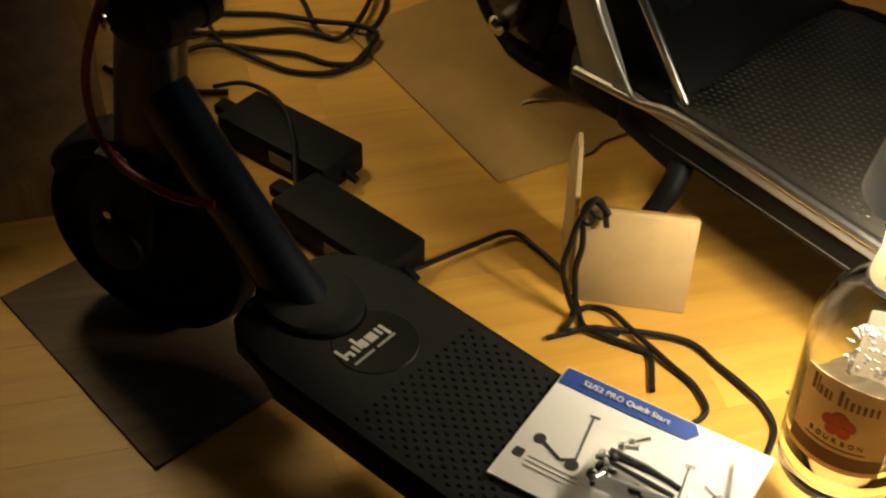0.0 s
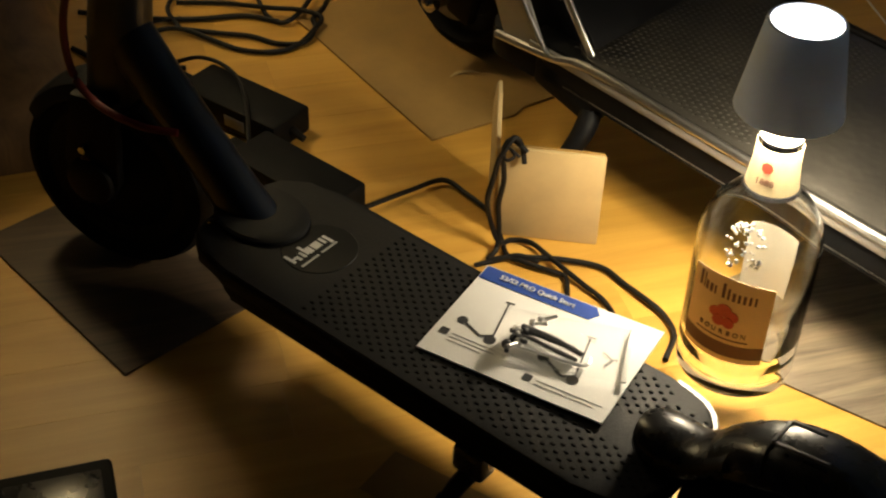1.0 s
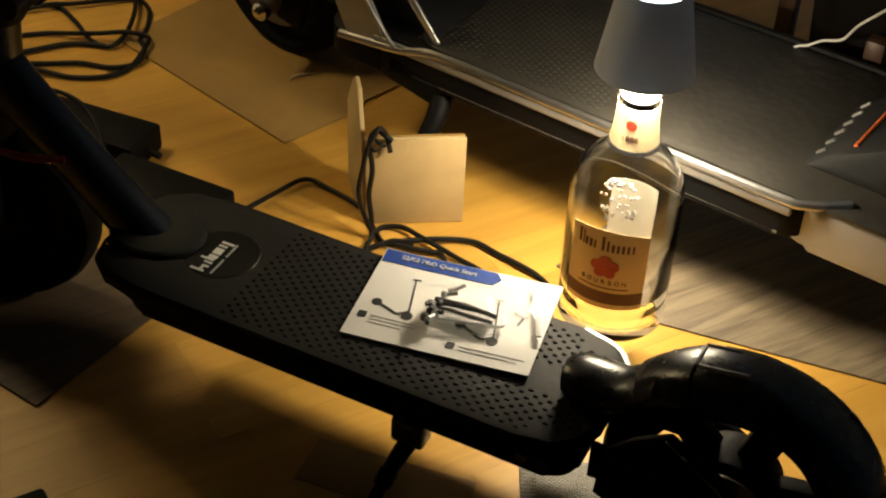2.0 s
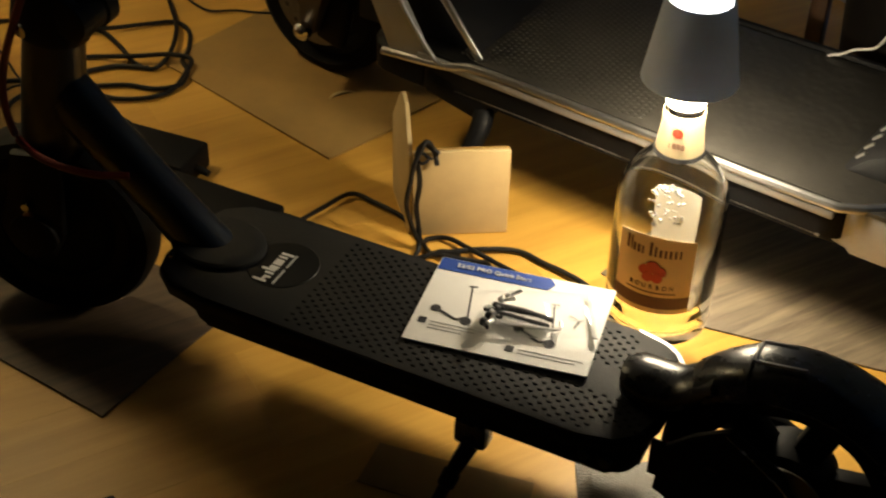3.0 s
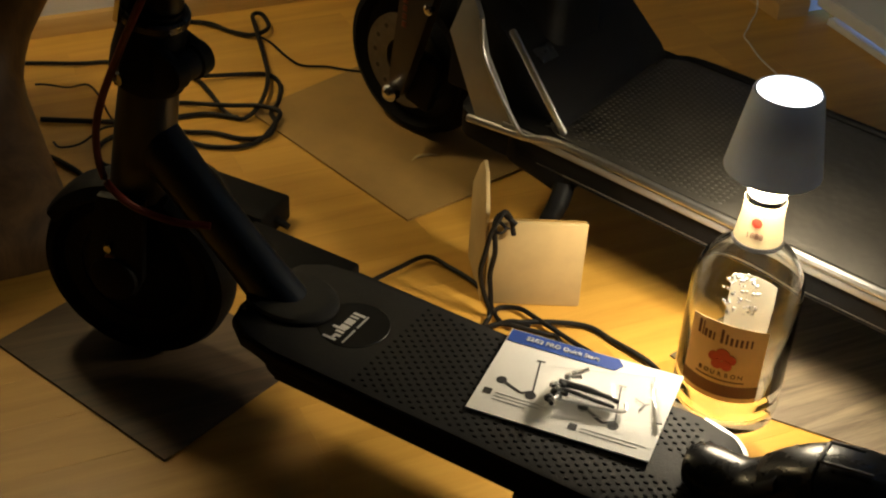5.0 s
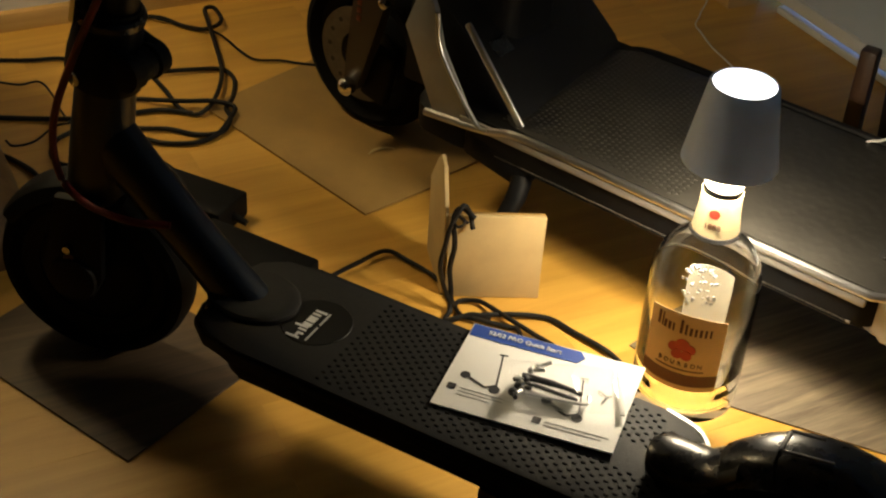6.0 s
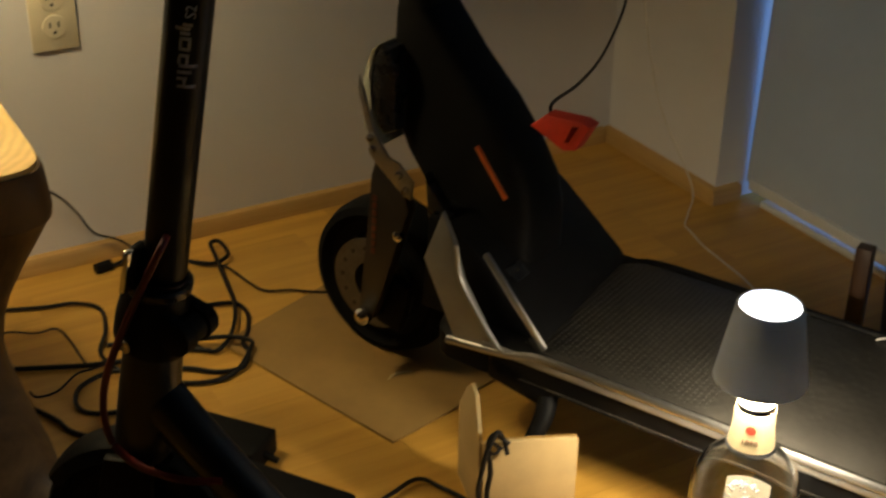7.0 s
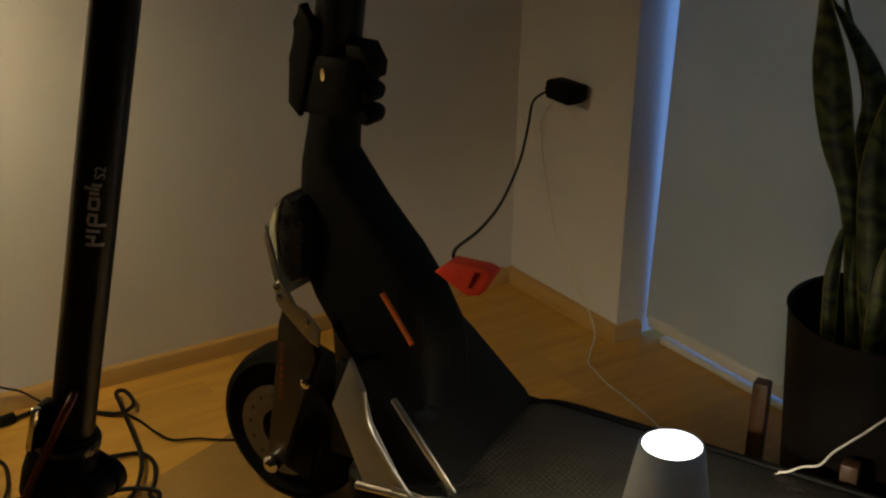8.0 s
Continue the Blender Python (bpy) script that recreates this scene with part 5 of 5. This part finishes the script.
cable("power_cable", [(-1.050, -0.420, 0.012), (-1.022, -0.455, 0.036), (-0.998, -0.485, 0.040), (-0.985, -0.528, 0.041), (-0.987, -0.587, 0.040), (-0.993, -0.632, 0.030), (-0.992, -0.655, 0.018)], 0.0026, M_CABLE, "black cable lying over a power brick")
cable("plug", [(-0.976, -0.048, 0.008), (-0.951, -0.043, 0.008)], 0.0085, M_BLACK, "black moulded plug on a mains cable", "plug")


def wall_charger():
    t = thing("wall_charger", pose(-0.004, -0.166, 0.410, 0, 0, 0), "small black plug-in charger in a wall socket", "charger")
    part("case", box(0.040, 0.064, 0.034, (-0.026, 0.0, 0.0), bevel=0.008), M_BLACK, t)
    part("prong_base", box(0.010, 0.044, 0.026, (0.0, 0.0, -0.002), bevel=0.003), M_BLACK, t)
    part("strain_relief", rod((-0.026, 0.030, 0.0), (-0.030, 0.046, -0.006), 0.0045, 0.003, 10), M_CABLE, t)


wall_charger()
cable("charger_lead", [(-0.034, -0.122, 0.400), (-0.091, -0.160, 0.400), (-0.125, -0.194, 0.378), (-0.151, -0.220, 0.358), (-0.200, -0.269, 0.341), (-0.319, -0.388, 0.340), (-0.451, -0.520, 0.370), (-0.575, -0.643, 0.412), (-0.590, -0.660, 0.405)], 0.0022, M_CABLE, "thin black charging lead hanging from wall to scooter")
cable("white_cord", [(-0.010, -0.120, 0.385), (-0.012, -0.085, 0.318), (-0.014, -0.149, 0.138), (-0.030, -0.275, 0.030), (-0.070, -0.320, G), (-0.100, -0.350, G), (-0.108, -0.376, G), (-0.121, -0.424, G), (-0.127, -0.474, G), (-0.141, -0.560, G), (-0.185, -0.680, G), (-0.215, -0.780, G)], 0.0013, M_WHITECORD, "thin white cord trailing from the wall across the floor")
cable("white_cord", [(-0.330, -0.905, G), (-0.318, -0.915, 0.10), (-0.305, -0.930, 0.160), (-0.293, -0.943, 0.171), (-0.284, -0.954, 0.180), (-0.272, -0.970, 0.187), (-0.264, -0.981, 0.208), (-0.246, -1.004, 0.238), (-0.232, -1.021, 0.262), (-0.205, -1.040, 0.290), (-0.150, -1.050, 0.312), (-0.115, -1.035, 0.325), (-0.108, -1.020, 0.3215)], 0.0016, M_WHITECORD, "thin white cord rising to the plant stand")


# ---------------------------------------------------------------- outlet, stool, plant
def outlet():
    t = thing("wall_outlet", pose(-0.981, 0, 0.395), "almond double wall socket with a plate", "socket")
    part("plate", box(0.066, 0.005, 0.110, (0, -0.0025, 0), bevel=0.002), M_PLATE, t)
    for z in (-0.020, 0.020):
        f = part("socket_face", lathe([(0.0165, 0), (0.0160, 0.002)], pose(0, -0.005, z, 90, 0, 0), 24), M_PLATE, t)
        for x in (-0.006, 0.006):
            part("slot", box(0.0022, 0.0012, 0.008, (x, -0.0072, z + 0.003)), M_DARKHOLE, f)
        part("slot", rod((0, -0.0066, z - 0.008), (0, -0.0078, z - 0.008), 0.0024, n=8), M_DARKHOLE, f)


outlet()


def stool():
    t = thing("wooden_stool", pose(-1.280, -0.340, 0.0), "carved hourglass stool of polished root wood", "stool")
    rings = []
    n = 64
    # height, half widths across and along, squareness
    for z, hx, hy, p in ((0.0, 0.128, 0.254, 0.36), (0.012, 0.132, 0.258, 0.36), (0.035, 0.132, 0.256, 0.38), (0.060, 0.128, 0.242, 0.44), (0.085, 0.118, 0.212, 0.54), (0.110, 0.106, 0.176, 0.68), (0.140, 0.104, 0.150, 0.78), (0.170, 0.110, 0.140, 0.74), (0.200, 0.120, 0.136, 0.66), (0.240, 0.140, 0.140, 0.55), (0.280, 0.160, 0.148, 0.42), (0.305, 0.166, 0.152, 0.34), (0.318, 0.168, 0.154, 0.30), (0.330, 0.169, 0.155, 0.28), (0.372, 0.164, 0.155, 0.26), (0.381, 0.160, 0.152, 0.26)):
        ring = []
        for k in range(n):
            a = 2 * math.pi * k / n
            c, s = math.cos(a), math.sin(a)
            w = 1 + 0.035 * noise.noise(Vector((c * 1.5, s * 1.5, z * 7))) * (1 if z < 0.3 else 0.3)
            # a carved hollow under the rim, front and back; the cleft parts the feet
            hollow = 0.40 * math.sin(math.pi * (z - 0.14) / 0.178) ** 0.5 if 0.14 < z < 0.318 else 0.0
            w *= 1 - hollow * max(0.0, abs(s) - 0.35) / 0.65
            cleft = 1 - 0.26 * max(0.0, 1 - z / 0.12) * math.exp(-((s / 0.45) ** 2))
            ring.append((hx * cleft * w * math.copysign(abs(c) ** p, c), hy * w * math.copysign(abs(s) ** p, s), z))
        rings.append(ring)
    part("body", ring_loft(rings), M_STOOLSHADED, t, sharp=50)
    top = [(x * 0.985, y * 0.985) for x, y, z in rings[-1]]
    part("seat", slab(top, 0.380, 0.387, 0.002), M_STOOLTOPLIT, t, "pale end-grain seat, warm lamplight painted in")
    part("heartwood", lathe([(0.058, 0.3868), (0.056, 0.3876)], pose(0.035, -0.030, 0) @ Matrix.Diagonal((1.0, 0.9, 1, 1)), 32), M_HEART, t, "reddish heartwood disc")


stool()


def table_lamp():
    """The small lamp that stands on the stool and lights the corner."""
    t = thing("table_lamp", pose(-1.215, -0.262, 0.3878), "small dark table lamp with a fabric shade on the stool", "lamp")
    part("base", lathe([(0.044, 0.0), (0.046, 0.004), (0.044, 0.014), (0.020, 0.022), (0.010, 0.030)], n=32), M_BLACK, t)
    part("stem", rod((0, 0, 0.026), (0, 0, 0.390), 0.0065, n=16), M_BLACK, t)
    part("socket", lathe([(0.010, 0.380), (0.018, 0.386), (0.018, 0.408), (0.014, 0.412)], n=24), M_BLACK, t)
    ball = [(0.068 * math.sin(math.pi * k / 14), 0.468 - 0.068 * math.cos(math.pi * k / 14)) for k in range(15)]
    part("globe", lathe(ball, n=28), M_BULB, t, "warm glowing glass globe")
    part("shade", lathe([(0.128, 0.404), (0.130, 0.404), (0.088, 0.565), (0.086, 0.565)], n=40, cap=False, closed=True), M_LAMPSHADE, t, "pale fabric lampshade")


table_lamp()


def plant():
    c = (-0.100, -0.914)
    st = thing("plant_stand", pose(*c, 0.0, 0, 0, 20), "dark walnut plant stand with upright legs", "stand")
    for k in range(4):
        a = radians(45 + 90 * k + 53)
        part("leg", box(0.022, 0.022, 0.185, (0.150 * math.cos(a), 0.150 * math.sin(a), 0.0925), rot=(0, 0, 45 + 90 * k + 53), bevel=0.003), M_STAND, st)
    for k in (0, 1):
        part("cross_bar", box(0.29, 0.020, 0.018, (0, 0, 0.051 + 0.019 * k), rot=(0, 0, 98 + 90 * k), bevel=0.002), M_STAND, st)
    p = thing("plant_pot", pose(*c, 0.080), "dark brown round plant pot on a walnut stand", "pot")
    part("pot", lathe([(0.100, 0.0), (0.112, 0.004), (0.128, 0.235), (0.130, 0.240), (0.125, 0.238), (0.117, 0.100), (0.110, 0.010)], n=40), M_POT, p)
    part("soil", lathe([(0.116, 0.120), (0.116, 0.130), (0.05, 0.136)], n=32), M_SOIL, p)
    sp = thing("snake_plant", pose(*c, 0.211), "tall snake plant with yellow-edged green leaves", "plant")
    # each leaf: points up its middle from the soil, half widths, turn at the foot and twist
    leaves = (
        ([(-0.054, 0.004, 0.0), (-0.056, 0.007, 0.058), (-0.064, 0.017, 0.145), (-0.068, 0.022, 0.208), (-0.076, 0.033, 0.269), (-0.089, 0.049, 0.327), (-0.097, 0.060, 0.385), (-0.102, 0.066, 0.423), (-0.106, 0.071, 0.460), (-0.113, 0.081, 0.520)], [0.006, 0.007, 0.009, 0.011, 0.013, 0.019, 0.021, 0.020, 0.014, 0.001], 10, -25),
        ([(-0.016, 0.020, 0.0), (-0.021, 0.028, 0.086), (-0.031, 0.040, 0.215), (-0.038, 0.049, 0.290), (-0.036, 0.047, 0.347), (-0.034, 0.045, 0.383), (-0.043, 0.056, 0.418), (-0.057, 0.074, 0.454), (-0.074, 0.096, 0.490)], [0.008, 0.010, 0.013, 0.013, 0.014, 0.014, 0.013, 0.009, 0.001], -25, 70),
        ([(-0.058, -0.022, 0.0), (-0.062, -0.018, 0.093), (-0.067, -0.012, 0.156), (-0.070, -0.007, 0.219), (-0.074, -0.002, 0.279), (-0.077, 0.001, 0.339), (-0.076, 0.000, 0.400)], [0.009, 0.012, 0.015, 0.018, 0.019, 0.013, 0.001], -15, 30),
        ([(-0.100, 0.010, 0.0), (-0.104, 0.011, 0.083), (-0.106, 0.012, 0.117), (-0.110, 0.013, 0.173), (-0.109, 0.012, 0.211), (-0.106, 0.009, 0.246)], [0.006, 0.007, 0.008, 0.008, 0.006, 0.001], 10, 10),
        ([(-0.073, -0.036, 0.0), (-0.075, -0.034, 0.077), (-0.076, -0.032, 0.115), (-0.076, -0.033, 0.158), (-0.075, -0.034, 0.200), (-0.070, -0.040, 0.250)], [0.008, 0.010, 0.011, 0.012, 0.010, 0.001], -5, 20),
        ([(0.000, 0.050, 0.0), (-0.014, 0.067, 0.289), (-0.016, 0.070, 0.359), (-0.022, 0.077, 0.398), (-0.034, 0.093, 0.451), (-0.046, 0.108, 0.500)], [0.010, 0.010, 0.010, 0.009, 0.007, 0.001], 50, 30),
        ([(0.030, -0.030, 0.0), (0.040, -0.040, 0.200), (0.050, -0.060, 0.400), (0.060, -0.080, 0.520)], [0.014, 0.020, 0.020, 0.001], 30, 40),
    )
    for mid, halves, foot, twist in leaves:
        line = smooth_line(mid, 5)
        rings = []
        for i, p in enumerate(line):
            u = i / (len(line) - 1)
            f = u * (len(halves) - 1)
            j = min(int(f), len(halves) - 2)
            wd = halves[j] + (halves[j + 1] - halves[j]) * (f - j)
            ang = radians(-52 + foot + twist * u)
            c_, s_ = math.cos(ang), math.sin(ang)
            ring = []
            for v, th in ((-1, 0.0006), (-0.5, 0.0020), (0, 0.0026), (0.5, 0.0020), (1, 0.0006), (1, -0.0006), (0.5, -0.0020), (0, -0.0026), (-0.5, -0.0020), (-1, -0.0006)):
                q = th + 0.22 * wd * v * v
                ring.append((p[0] + c_ * v * wd - s_ * q, p[1] + s_ * v * wd + c_ * q, p[2]))
            rings.append(ring)
        leaf = part("leaf", ring_loft(rings), M_LEAF, sp)
        for e in (0, 4):
            part("leaf_edge", tube([Vector(r[e]) for r in rings[::3]], 0.0016, 5, 3), M_LEAFEDGE, leaf, "yellow leaf edge")


plant()


# ---------------------------------------------------------------- loose things near the viewer
def tablet():
    t = thing("tablet", pose(-1.232, -1.090, 0.0005, 0, 0, 1), "black tablet lying flat on the floor", "tablet")
    part("case", box(0.100, 0.092, 0.010, (0, 0, 0.0055), bevel=0.004), M_BLACK, t)
    part("screen", box(0.080, 0.066, 0.001, (0, 0, 0.0108), bevel=0.0003), M_GLOSS, t, "dark glossy screen")


tablet()
sheet("cardboard_sheet", [(-0.985, -1.123), (-0.945, -1.090), (-0.845, -1.20), (-0.885, -1.245)], 0.0012, M_CARDMAT, "thin brown card flap on the floor under the deck", "cardboard")


def cloth():
    nb = bmesh.new()
    nx = 14
    g = []
    for i in range(nx + 1):
        row = []
        for j in range(nx + 1):
            x, y = -0.085 + 0.17 * i / nx, -0.070 + 0.14 * j / nx
            z = 0.010 + 0.026 * math.exp(-((x / 0.06) ** 2 + (y / 0.05) ** 2)) + 0.005 * noise.noise(Vector((x * 30, y * 30, 0)))
            edge = min(i, nx - i, j, nx - j)
            row.append((x, y, z if edge > 0 else 0.002))
        g.append(row)
    top = [[nb.verts.new(p) for p in r] for r in g]
    bot = [[nb.verts.new((x, y, 0.0)) for x, y, z in r] for r in g]
    for i in range(nx):
        for j in range(nx):
            nb.faces.new((top[i][j], top[i + 1][j], top[i + 1][j + 1], top[i][j + 1]))
            nb.faces.new((bot[i][j], bot[i][j + 1], bot[i + 1][j + 1], bot[i + 1][j]))
    ob = part("woven_cloth", nb, M_WEAVE)
    ob.matrix_world = pose(-0.760, -1.300, 0.0005, 0, 0, -30)
    return tagged(ob, "crumpled grey woven cloth on the floor", "cloth")


cloth()


# ---------------------------------------------------------------- floor strips
def floor_strips():
    floor = bpy.data.objects["floor"]
    kinds = []
    for length in (0.42, 0.34, 0.50):
        nb = box(length - 0.0001, 0.0699, 0.012, (length / 2, 0, -0.006), bevel=0.00012, seg=1)
        ob = part("floor_strip", nb, M_FLOOR)
        kinds.append((length, ob.data))
        bpy.data.objects.remove(ob)
    rnd = random.Random(3)
    y = 0.0
    while y > -1.55:
        x = -1.75 - rnd.uniform(0, 0.4)
        while x < 0.12:
            length, me = kinds[rnd.randrange(3)]
            ob = new("floor_strip", me)
            ob.parent = floor
            ob.location = (x, y - 0.035, 0.0)
            x += length
        y -= 0.07


floor_strips()
